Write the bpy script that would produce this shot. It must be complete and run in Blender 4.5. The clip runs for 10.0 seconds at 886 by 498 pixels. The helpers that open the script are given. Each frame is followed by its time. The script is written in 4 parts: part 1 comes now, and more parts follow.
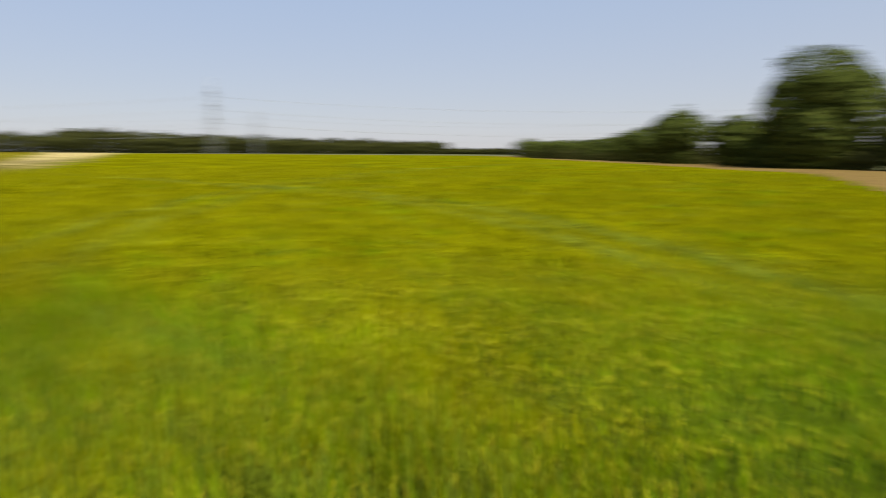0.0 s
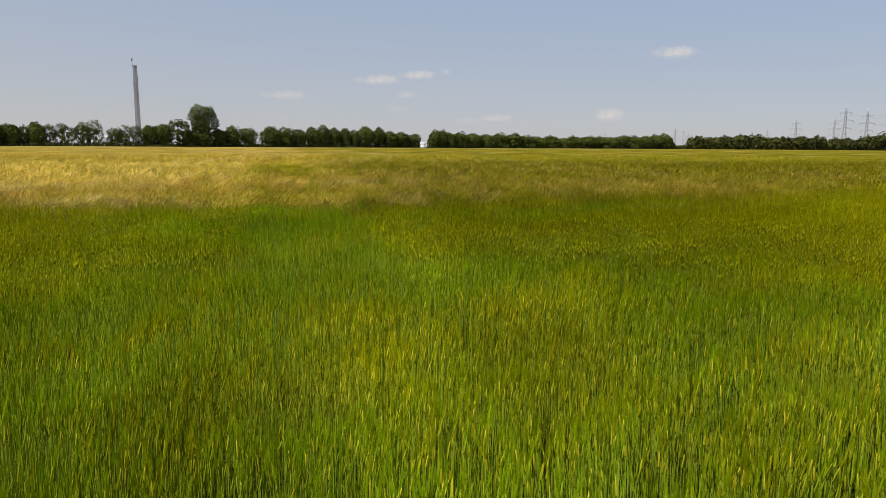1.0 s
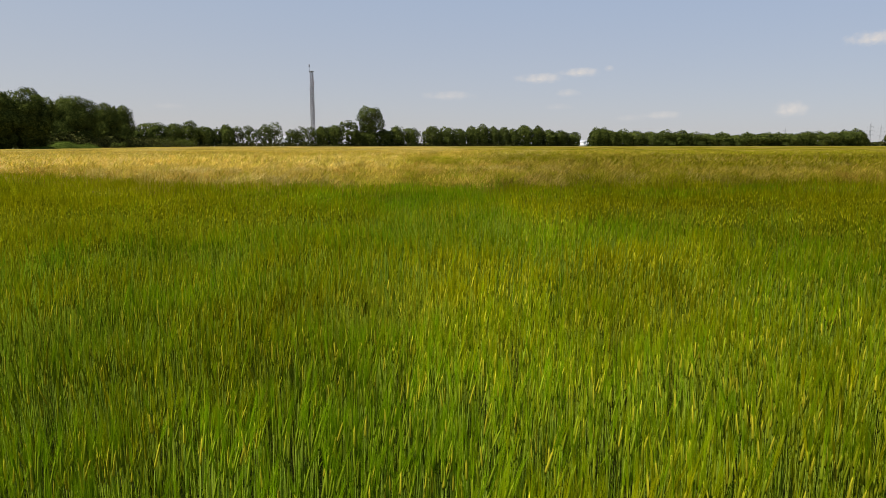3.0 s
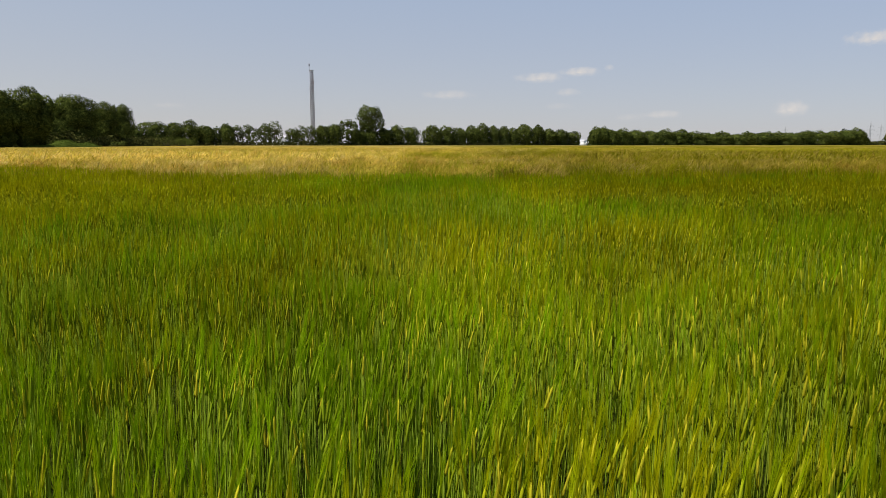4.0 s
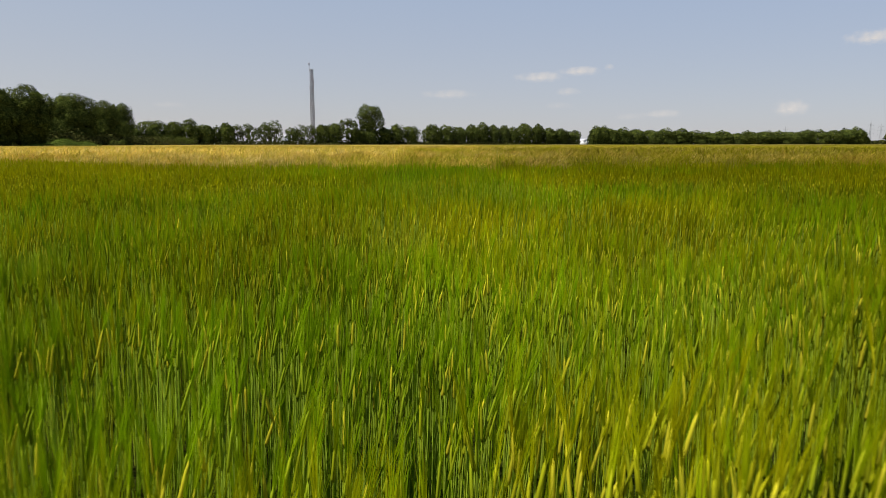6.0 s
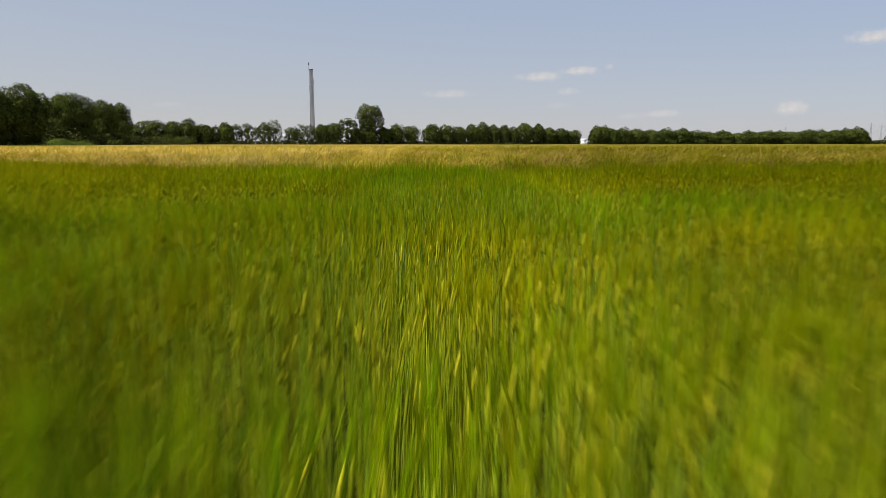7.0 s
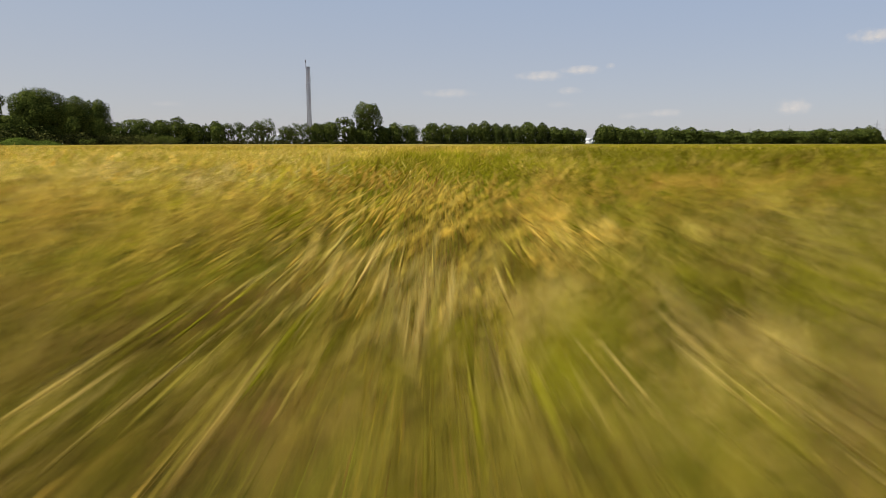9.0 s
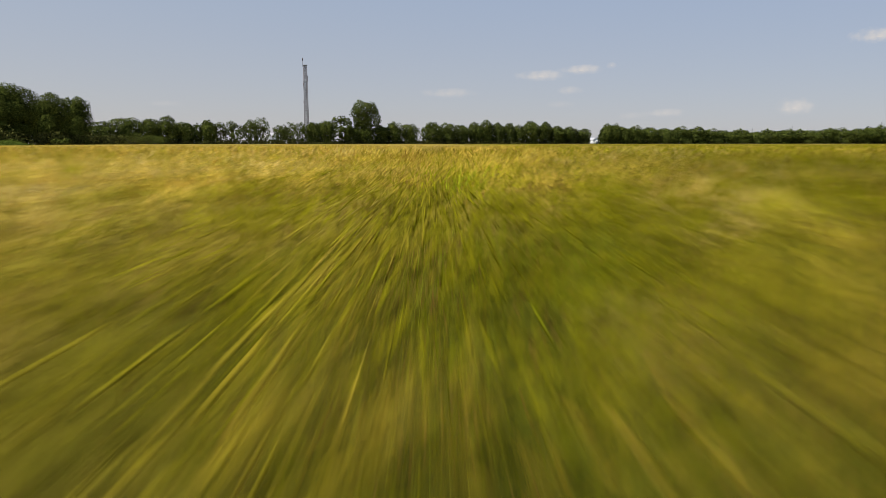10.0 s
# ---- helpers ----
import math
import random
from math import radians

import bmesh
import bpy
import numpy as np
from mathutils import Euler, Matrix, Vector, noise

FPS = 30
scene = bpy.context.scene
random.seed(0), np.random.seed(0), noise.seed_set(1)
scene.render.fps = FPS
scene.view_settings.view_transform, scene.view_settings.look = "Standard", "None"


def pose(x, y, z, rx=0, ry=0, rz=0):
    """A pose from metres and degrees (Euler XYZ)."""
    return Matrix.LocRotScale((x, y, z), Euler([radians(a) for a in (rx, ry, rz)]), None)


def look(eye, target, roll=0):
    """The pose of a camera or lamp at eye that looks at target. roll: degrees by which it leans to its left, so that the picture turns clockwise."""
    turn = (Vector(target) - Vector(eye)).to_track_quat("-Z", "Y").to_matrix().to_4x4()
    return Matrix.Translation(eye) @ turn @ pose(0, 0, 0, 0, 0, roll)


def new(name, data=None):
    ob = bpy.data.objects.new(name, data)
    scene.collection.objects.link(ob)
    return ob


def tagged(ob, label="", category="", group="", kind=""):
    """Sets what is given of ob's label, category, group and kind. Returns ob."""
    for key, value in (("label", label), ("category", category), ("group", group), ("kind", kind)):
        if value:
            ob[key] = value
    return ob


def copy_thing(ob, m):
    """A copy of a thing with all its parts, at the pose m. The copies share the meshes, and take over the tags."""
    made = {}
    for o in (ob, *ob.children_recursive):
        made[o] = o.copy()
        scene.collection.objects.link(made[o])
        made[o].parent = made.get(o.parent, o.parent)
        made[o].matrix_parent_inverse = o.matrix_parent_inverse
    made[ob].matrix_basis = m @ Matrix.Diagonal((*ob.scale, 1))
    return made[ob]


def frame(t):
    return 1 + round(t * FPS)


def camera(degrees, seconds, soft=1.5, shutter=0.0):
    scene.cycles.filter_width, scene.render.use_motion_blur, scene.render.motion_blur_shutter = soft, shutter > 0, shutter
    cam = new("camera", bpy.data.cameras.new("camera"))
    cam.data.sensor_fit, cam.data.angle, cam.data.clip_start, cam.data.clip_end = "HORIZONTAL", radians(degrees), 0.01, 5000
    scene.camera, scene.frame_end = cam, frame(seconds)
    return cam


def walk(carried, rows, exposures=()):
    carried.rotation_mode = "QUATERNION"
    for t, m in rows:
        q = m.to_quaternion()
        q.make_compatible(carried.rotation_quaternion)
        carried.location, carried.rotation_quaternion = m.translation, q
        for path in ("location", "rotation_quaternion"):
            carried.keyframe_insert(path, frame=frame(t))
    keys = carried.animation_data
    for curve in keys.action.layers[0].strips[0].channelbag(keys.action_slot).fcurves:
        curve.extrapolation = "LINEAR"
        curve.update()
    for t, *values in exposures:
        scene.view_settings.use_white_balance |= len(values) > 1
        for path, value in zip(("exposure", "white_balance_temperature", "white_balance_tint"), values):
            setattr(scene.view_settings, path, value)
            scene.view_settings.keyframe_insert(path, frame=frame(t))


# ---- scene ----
# ---------------------------------------------------------------- camera
cam = camera(66.0, 10.0, soft=0.75, shutter=0.5)
# seconds, x, y, z, pitch, roll, yaw
PATH = [
    (0, -2.39, 2.71, 2.75, -8, -0.35, -94.6), (0.1, -2.39, 2.3, 2.74, -8.02, -0.36, -84.8), (0.2, -2.32, 1.89, 2.73, -8.06, -0.38, -74.9),
    (0.3, -2.17, 1.5, 2.72, -8.13, -0.4, -64.8), (0.4, -1.97, 1.14, 2.705, -8.23, -0.43, -55), (0.5, -1.71, 0.84, 2.69, -8.34, -0.45, -45.6),
    (0.6, -1.46, 0.62, 2.675, -8.41, -0.45, -37.6), (0.7, -1.15, 0.41, 2.655, -8.46, -0.43, -28.5), (0.8, -0.77, 0.25, 2.63, -8.5, -0.4, -18.8),
    (0.9, -0.57, 0.19, 2.605, -8.53, -0.37, -13.7), (1, -0.55, 0.18, 2.58, -8.55, -0.35, -13.15), (1.2, -0.54, 0.18, 2.55, -8.56, -0.33, -13.05),
    (1.3, -0.52, 0.17, 2.5, -8.57, -0.3, -12.5), (1.4, -0.37, 0.15, 2.42, -8.58, -0.24, -8.9), (1.5, -0.06, 0.12, 2.335, -8.6, -0.1, -1.5),
    (1.6, 0, 0.12, 2.274, -8.62, -0.03, -0.08), (1.7, 0, 0.115, 2.25, -8.63, 0, 0), (2, -0.018, 0.1, 2.193, -8.63, 0, 0),
    (2.3, -0.01, 0.04, 2.197, -8.63, 0, 0), (2.5, 0, 0, 2.199, -8.63, 0, 0), (2.7, 0.003, -0.025, 2.144, -8.64, 0, 0),
    (3.8, 0.012, -0.042, 1.809, -8.7, 0, 0), (4, 0.012, -0.043, 1.753, -8.71, 0, 0), (4.5, 0.013, -0.035, 1.565, -8.73, 0, 0),
    (5, 0.012, -0.02, 1.554, -8.74, 0, 0), (5.2, 0.012, -0.01, 1.551, -8.74, 0, 0), (5.7, 0.01, 0.17, 1.53, -8.75, 0, 0),
    (6.3, 0.008, 0.6, 1.495, -8.76, 0, 0), (6.5, 0.005, 0.98, 1.481, -8.76, 0, 0), (7, -0.01, 2.82, 1.445, -8.77, 0, 0),
    (7.5, -0.05, 6.2, 1.45, -8.77, 0, 0), (8, -0.15, 11.55, 1.44, -8.78, 0, 0), (8.5, -0.29, 19.1, 1.44, -8.79, 0, 0),
    (9, -0.43, 28.1, 1.445, -8.8, 0, 0), (9.5, -0.58, 38, 1.45, -8.8, 0, 0), (10, -0.75, 49.2, 1.45, -8.81, 0, 0)]
walk(cam, [(t, pose(x, y, z, 90 + p, r, w)) for t, x, y, z, p, r, w in PATH],
     exposures=[(0.0, 0.63), (0.2, 0.47), (0.4, 0.41), (0.8, 0.37), (1.2, 0.36), (2.0, 0.42), (7.3, 0.42), (8.0, 0.5), (8.5, 0.49), (9.0, 0.36), (9.5, 0.31), (10.0, 0.33)])

# ---------------------------------------------------------------- light
SUN_HIGH, SUN_TURN = 55.0, 118.0          # degrees above the horizon; degrees left of the flight's heading
world = bpy.data.worlds.new("world")
scene.world = world
world.use_nodes = True
wn, wl = world.node_tree.nodes, world.node_tree.links
sky = wn.new("ShaderNodeTexSky")
sky.sky_type, sky.sun_disc = "NISHITA", False
sky.sun_elevation, sky.sun_rotation = radians(SUN_HIGH), radians(-SUN_TURN)
sky.air_density, sky.dust_density, sky.ozone_density = 1.0, 0.4, 1.5
wl.new(sky.outputs[0], wn["Background"].inputs[0])
wn["Background"].inputs[1].default_value = 0.075
# summer haze veils the blue: palest at the horizon all round
up = wn.new("ShaderNodeTexCoord")
split = wn.new("ShaderNodeSeparateXYZ")
wl.new(up.outputs["Generated"], split.inputs[0])
veil = wn.new("ShaderNodeValToRGB")
veil.color_ramp.elements[0].position, veil.color_ramp.elements[0].color = 0.0, (0.406, 0.392, 0.422, 1)
veil.color_ramp.elements[1].position, veil.color_ramp.elements[1].color = 0.22, (0.312, 0.37, 0.49, 1)
high = veil.color_ramp.elements.new(1.0)
high.color = (0.16, 0.24, 0.44, 1)
wl.new(split.outputs["Z"], veil.inputs[0])
haze, both = wn.new("ShaderNodeBackground"), wn.new("ShaderNodeMixShader")
glow = wn.new("ShaderNodeVectorMath")
glow.operation = "DOT_PRODUCT"
wl.new(up.outputs["Generated"], glow.inputs[0])
glow.inputs[1].default_value = [math.cos(radians(SUN_HIGH)) * -math.sin(radians(SUN_TURN)), math.cos(radians(SUN_HIGH)) * math.cos(radians(SUN_TURN)), math.sin(radians(SUN_HIGH))]
warmth = wn.new("ShaderNodeValToRGB")
spread = wn.new("ShaderNodeMapRange")
spread.inputs[1].default_value, spread.inputs[2].default_value = -0.5, 0.4
wl.new(glow.outputs["Value"], spread.inputs[0])
wl.new(spread.outputs[0], warmth.inputs[0])
warmth.color_ramp.elements[0].color, warmth.color_ramp.elements[1].color = (0.90, 0.94, 0.985, 1), (1.06, 1.02, 0.94, 1)
tint = wn.new("ShaderNodeMix")
tint.data_type, tint.blend_type = "RGBA", "MULTIPLY"
tint.inputs[0].default_value = 1.0
wl.new(veil.outputs[0], tint.inputs[6])
wl.new(warmth.outputs[0], tint.inputs[7])
wl.new(tint.outputs[2], haze.inputs[0])
both.inputs[0].default_value = 0.78
wl.new(wn["Background"].outputs[0], both.inputs[1])
wl.new(haze.outputs[0], both.inputs[2])
wl.new(both.outputs[0], wn["World Output"].inputs["Surface"])
lamp = bpy.data.lights.new("sun", "SUN")
lamp.energy, lamp.angle, lamp.color = 5.0, radians(0.5), (1.0, 0.95, 0.87)
sun = new("sun", lamp)
sun_way = Vector((-math.sin(radians(SUN_TURN)) * math.cos(radians(SUN_HIGH)),
                  math.cos(radians(SUN_TURN)) * math.cos(radians(SUN_HIGH)), math.sin(radians(SUN_HIGH))))
sun.matrix_world = look(sun_way * 100, (0, 0, 0))


# ---------------------------------------------------------------- materials
def material(name):
    m = bpy.data.materials.new(name)
    m.use_nodes = True
    return m, m.node_tree.nodes, m.node_tree.links, m.node_tree.nodes["Principled BSDF"]


def ramp(nodes, links, value, stops):
    r = nodes.new("ShaderNodeValToRGB")
    while len(r.color_ramp.elements) < len(stops):
        r.color_ramp.elements.new(0.5)
    for e, (p, c) in zip(r.color_ramp.elements, stops):
        e.position, e.color = p, (*c, 1)
    links.new(value, r.inputs[0])
    return r.outputs[0]


def grain(nodes, links, scale, detail=4.0, rough=0.55):
    """Noise in metres of the world."""
    where = nodes.new("ShaderNodeNewGeometry")
    n = nodes.new("ShaderNodeTexNoise")
    n.inputs["Scale"].default_value, n.inputs["Detail"].default_value, n.inputs["Roughness"].default_value = scale, detail, rough
    links.new(where.outputs["Position"], n.inputs["Vector"])
    return n.outputs["Fac"]


def times(nodes, links, a, b, amount=1.0):
    x = nodes.new("ShaderNodeMix")
    x.data_type, x.blend_type = "RGBA", "MULTIPLY"
    x.inputs[0].default_value = amount
    links.new(a, x.inputs[6])
    links.new(b, x.inputs[7])
    return x.outputs[2]


def bumped(nodes, links, shader, height, strength, distance):
    b = nodes.new("ShaderNodeBump")
    b.inputs["Strength"].default_value, b.inputs["Distance"].default_value = strength, distance
    links.new(height, b.inputs["Height"])
    links.new(b.outputs[0], shader.inputs["Normal"])


def leafy(name, see_through, rough, spread, attribute=None, stops=None, scale=1.0, low=0.7):
    """Thin plant matter: light is reflected and passes through."""
    m, n, l, p = material(name)
    if attribute:
        a = n.new("ShaderNodeAttribute")
        a.attribute_name = attribute
        colour = a.outputs["Color"]
    else:
        g = n.new("ShaderNodeNewGeometry")
        colour = ramp(n, l, g.outputs["Random Per Island"], stops)
    big = ramp(n, l, grain(n, l, scale), [(0.3, (low,) * 3), (0.7, (1.0 + spread,) * 3)])
    colour = times(n, l, colour, big)
    l.new(colour, p.inputs["Base Color"])
    p.inputs["Roughness"].default_value = rough
    p.inputs["Specular IOR Level"].default_value = 0.0
    t = n.new("ShaderNodeBsdfTranslucent")
    l.new(colour, t.inputs["Color"])
    x = n.new("ShaderNodeMixShader")
    x.inputs[0].default_value = see_through
    l.new(p.outputs[0], x.inputs[1])
    l.new(t.outputs[0], x.inputs[2])
    l.new(x.outputs[0], n["Material Output"].inputs["Surface"])
    return m


def surface(name, stops, scale, rough, fine=0.0, relief=0.0, metal=0.0):
    m, n, l, p = material(name)
    colour = ramp(n, l, grain(n, l, scale), stops)
    if fine:
        colour = times(n, l, colour, ramp(n, l, grain(n, l, fine), [(0.3, (0.6,) * 3), (0.7, (1.25,) * 3)]))
    l.new(colour, p.inputs["Base Color"])
    p.inputs["Roughness"].default_value, p.inputs["Metallic"].default_value = rough, metal
    p.inputs["Specular IOR Level"].default_value = 0.05 if rough > 0.85 else 0.4
    if relief:
        bumped(n, l, p, grain(n, l, fine or scale * 4), 0.8, relief)
    return m


MAT_CROP = leafy("crop_plant", 0.42, 0.5, 0.15, attribute="pigment", scale=0.9, low=0.8)
def canopy_material():
    """The closed top of the crop where single plants cannot be told apart."""
    m, n, l, p = material("crop_canopy")
    a = n.new("ShaderNodeAttribute")
    a.attribute_name = "pigment"
    colour = times(n, l, a.outputs["Color"], ramp(n, l, grain(n, l, 0.7, 6), [(0.3, (0.62,) * 3), (0.7, (1.25,) * 3)]))
    colour = times(n, l, colour, ramp(n, l, grain(n, l, 6.0, 3), [(0.3, (0.6,) * 3), (0.7, (1.2,) * 3)]))
    l.new(colour, p.inputs["Base Color"])
    p.inputs["Roughness"].default_value, p.inputs["Specular IOR Level"].default_value = 1.0, 0.0
    bumped(n, l, p, grain(n, l, 2.2, 8), 1.0, 0.55)
    return m


MAT_CANOPY = canopy_material()
MAT_LEAF = leafy("tree_leaf", 0.2, 0.55, 0.2, stops=[(0.0, (0.032, 0.046, 0.010)), (0.5, (0.062, 0.079, 0.016)), (1.0, (0.125, 0.145, 0.03))], scale=0.15)
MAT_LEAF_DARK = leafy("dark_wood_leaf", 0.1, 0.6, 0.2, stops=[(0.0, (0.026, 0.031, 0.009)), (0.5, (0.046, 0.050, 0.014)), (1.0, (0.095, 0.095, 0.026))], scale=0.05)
MAT_LEAF_PALE = leafy("pale_tree_leaf", 0.2, 0.5, 0.2, stops=[(0.0, (0.045, 0.060, 0.012)), (0.5, (0.066, 0.085, 0.018)), (1.0, (0.105, 0.12, 0.034))], scale=0.15)
MAT_GRASS = leafy("verge_grass", 0.3, 0.6, 0.2, stops=[(0.0, (0.055, 0.088, 0.012)), (1.0, (0.10, 0.125, 0.022))], scale=0.6)
MAT_BARK = surface("bark", [(0.3, (0.05, 0.04, 0.03)), (0.7, (0.13, 0.11, 0.085))], 1.5, 0.9, fine=9.0, relief=0.03)
MAT_SOIL = surface("soil_and_grass", [(0.35, (0.11, 0.08, 0.05)), (0.5, (0.10, 0.10, 0.04)), (0.65, (0.07, 0.10, 0.025))], 0.08, 0.95, fine=3.0, relief=0.05)
MAT_TRACK = surface("dry_earth", [(0.3, (0.125, 0.08, 0.022)), (0.7, (0.195, 0.128, 0.038))], 0.25, 0.95, fine=4.0, relief=0.04)
MAT_STEEL = surface("galvanised_steel", [(0.3, (0.28, 0.29, 0.305)), (0.7, (0.37, 0.38, 0.395))], 0.4, 0.55, fine=3.0, metal=0.3)
MAT_MAST = surface("weathered_mast_paint", [(0.3, (0.07, 0.058, 0.06)), (0.7, (0.13, 0.095, 0.095))], 0.12, 0.6, fine=2.0)
MAT_WIRE = surface("aluminium_wire", [(0.3, (0.28, 0.28, 0.29)), (0.7, (0.38, 0.38, 0.39))], 0.2, 0.6)
MAT_WHITE = surface("white_wall_paint", [(0.3, (0.72, 0.72, 0.7)), (0.7, (0.82, 0.82, 0.8))], 0.3, 0.7, fine=2.0)
MAT_ROOF = surface("grey_roof_sheet", [(0.3, (0.42, 0.42, 0.43)), (0.7, (0.55, 0.55, 0.56))], 0.3, 0.6, fine=2.0)
MAT_DARK = surface("dark_door_paint", [(0.3, (0.06, 0.07, 0.08)), (0.7, (0.1, 0.11, 0.12))], 0.5, 0.5)


# ---------------------------------------------------------------- mesh helpers
class Soup:
    """Triangles gathered as arrays, with a colour for each corner point if wanted."""

    def __init__(self):
        self.points, self.tris, self.colours, self.count = [], [], [], 0

    def add(self, points, tris, colours=None):
        """points (n, k, 3): n alike pieces of k points; tris (m, 3) among the k; colours (n, 3) or (n, k, 3)."""
        points = np.asarray(points, np.float32)
        n, k, _ = points.shape
        if not n:
            return
        tris = np.asarray(tris, np.int32)
        self.points.append(points.reshape(-1, 3))
        self.tris.append((tris[None] + (np.arange(n, dtype=np.int32) * k)[:, None, None] + self.count).reshape(-1, 3))
        if colours is not None:
            colours = np.asarray(colours, np.float32)
            if colours.ndim == 2:
                colours = np.repeat(colours[:, None], k, 1)
            self.colours.append(colours.reshape(-1, 3))
        self.count += n * k

    def mesh(self, name, mat, smooth=False):
        me = bpy.data.meshes.new(name)
        v, t = np.concatenate(self.points), np.concatenate(self.tris)
        me.vertices.add(len(v))
        me.vertices.foreach_set("co", v.ravel())
        me.loops.add(t.size)
        me.loops.foreach_set("vertex_index", t.ravel())
        me.polygons.add(len(t))
        me.polygons.foreach_set("loop_start", np.arange(0, t.size, 3, dtype=np.int32))
        if smooth:
            me.polygons.foreach_set("use_smooth", np.ones(len(t), bool))
        if self.colours:
            c = np.concatenate(self.colours)
            layer = me.attributes.new("pigment", "FLOAT_COLOR", "POINT")
            layer.data.foreach_set("color", np.c_[c, np.ones(len(c), np.float32)].ravel())
        me.materials.append(mat)
        me.update(calc_edges=True)
        return me


def part(name, me, parent, label=""):
    ob = new(name, me)
    ob.parent = parent
    return tagged(ob, label)


def tube(soup, line, radii, sides=5):
    """A tapering tube along a line of points."""
    line = np.asarray(line, float)
    k = len(line)
    radii = np.broadcast_to(np.asarray(radii, float), k)
    way = np.gradient(line, axis=0)
    way /= np.linalg.norm(way, axis=1)[:, None] + 1e-9
    ref = np.where(np.abs(way[:, 2:3]) > 0.8, [[1.0, 0, 0]], [[0, 0, 1.0]])
    a = np.cross(way, ref)
    a /= np.linalg.norm(a, axis=1)[:, None]
    b = np.cross(way, a)
    w = np.arange(sides) / sides * 2 * np.pi
    ring = line[:, None] + radii[:, None, None] * (np.cos(w)[None, :, None] * a[:, None] + np.sin(w)[None, :, None] * b[:, None])
    tris = []
    for i in range(k - 1):
        for j in range(sides):
            p, q = i * sides + j, i * sides + (j + 1) % sides
            tris += [(p, q, q + sides), (p, q + sides, p + sides)]
    for j in range(1, sides - 1):
        tris += [(0, j + 1, j), ((k - 1) * sides, (k - 1) * sides + j, (k - 1) * sides + j + 1)]
    soup.add(ring.reshape(1, -1, 3), tris)


def box(soup, lo, hi):
    (x, y, z), (u, v, w) = lo, hi
    p = [(x, y, z), (u, y, z), (u, v, z), (x, v, z), (x, y, w), (u, y, w), (u, v, w), (x, v, w)]
    soup.add([p], [(0, 2, 1), (0, 3, 2), (4, 5, 6), (4, 6, 7), (0, 1, 5), (0, 5, 4), (1, 2, 6), (1, 6, 5), (2, 3, 7), (2, 7, 6), (3, 0, 4), (3, 4, 7)])


def waves(x, y, size, seed):
    """Smooth random values from about -1 to 1 that vary over the given metres."""
    g = np.random.default_rng(seed)
    out = np.zeros(np.shape(x))
    for k in range(7):
        a, f, ph = g.uniform(0, 6.283), 6.283 / size * g.uniform(0.6, 1.7), g.uniform(0, 6.283)
        out += np.sin((x * math.cos(a) + y * math.sin(a)) * f + ph)
    return out / 3.2


# ---------------------------------------------------------------- plan of the fields
EDGE_X = [-140, -60, -19, -15.5, -12, -9, -5.2, -1.5, 2, 5, 10, 17, 29, 50, 75, 117, 196, 580, 900]
EDGE_Y = [75, 46, 29.6, 27.8, 24.4, 22.2, 20.3, 20.1, 20.3, 20.6, 21.7, 23.6, 29.0, 35.0, 43.9, 58, 87, 226, 345]


def ripe_side(x, y):
    """Metres beyond the line where the green barley ends and the ripe crop begins."""
    return y - np.interp(x, EDGE_X, EDGE_Y) + 0.45 * waves(x, y, 4.0, 5) + 0.25 * waves(x, y, 1.3, 6)


def track_side(x):
    """The edge of the crop along the dirt track."""
    return np.interp(x, [-140, 0, 27, 72, 700], [-20, -18.5, -22, -45.8, -96])


def in_field(x, y):
    far = 683 + 0.402 * x - 14
    left = -88 - 0.21 * y
    return (y > track_side(x)) & (y < far) & (x > left) & (x < 620 + 0.35 * (y + 60))


GREEN_TOP, RIPE_TOP = 0.80, 0.98


# ---------------------------------------------------------------- ground
def build_ground():
    s = Soup()
    r = np.concatenate([[0], np.geomspace(3, 4800, 34)])
    a = np.linspace(0, 2 * np.pi, 73)[:-1]
    x, y = r[:, None] * np.sin(a), r[:, None] * np.cos(a)
    z = 0.05 * waves(x, y, 30, 2) - 0.05
    tris = []
    for i in range(len(r) - 1):
        for j in range(72):
            p, q = i * 72 + j, i * 72 + (j + 1) % 72
            tris += [(p, q + 72, q), (p, p + 72, q + 72)]
    s.add(np.stack([x, y, z], -1).reshape(1, -1, 3), tris)
    return tagged(new("ground", s.mesh("ground", MAT_SOIL, True)), "flat farmland soil with rough grass", "ground", kind="structure")


build_ground()


def build_track():
    s = Soup()
    xs = np.concatenate([np.linspace(-120, 100, 90), np.linspace(108, 700, 70)])
    lo, hi = track_side(xs) - 0.5, -79 - 0.08 * xs + 1.2 * waves(xs, xs * 0, 25, 3)
    pts, tris = [], []
    for i, x in enumerate(xs):
        pts += [(x, lo[i], 0.10), (x, (lo[i] + hi[i]) / 2, 0.16), (x, hi[i], 0.10)]
    for i in range(len(xs) - 1):
        for j in range(2):
            p = i * 3 + j
            tris += [(p, p + 1, p + 4), (p, p + 4, p + 3)]
    s.add([pts], tris)
    return tagged(new("dirt_track", s.mesh("dirt_track", MAT_TRACK, True)), "dry brown earth track along the barley field", "track", kind="structure")


build_track()


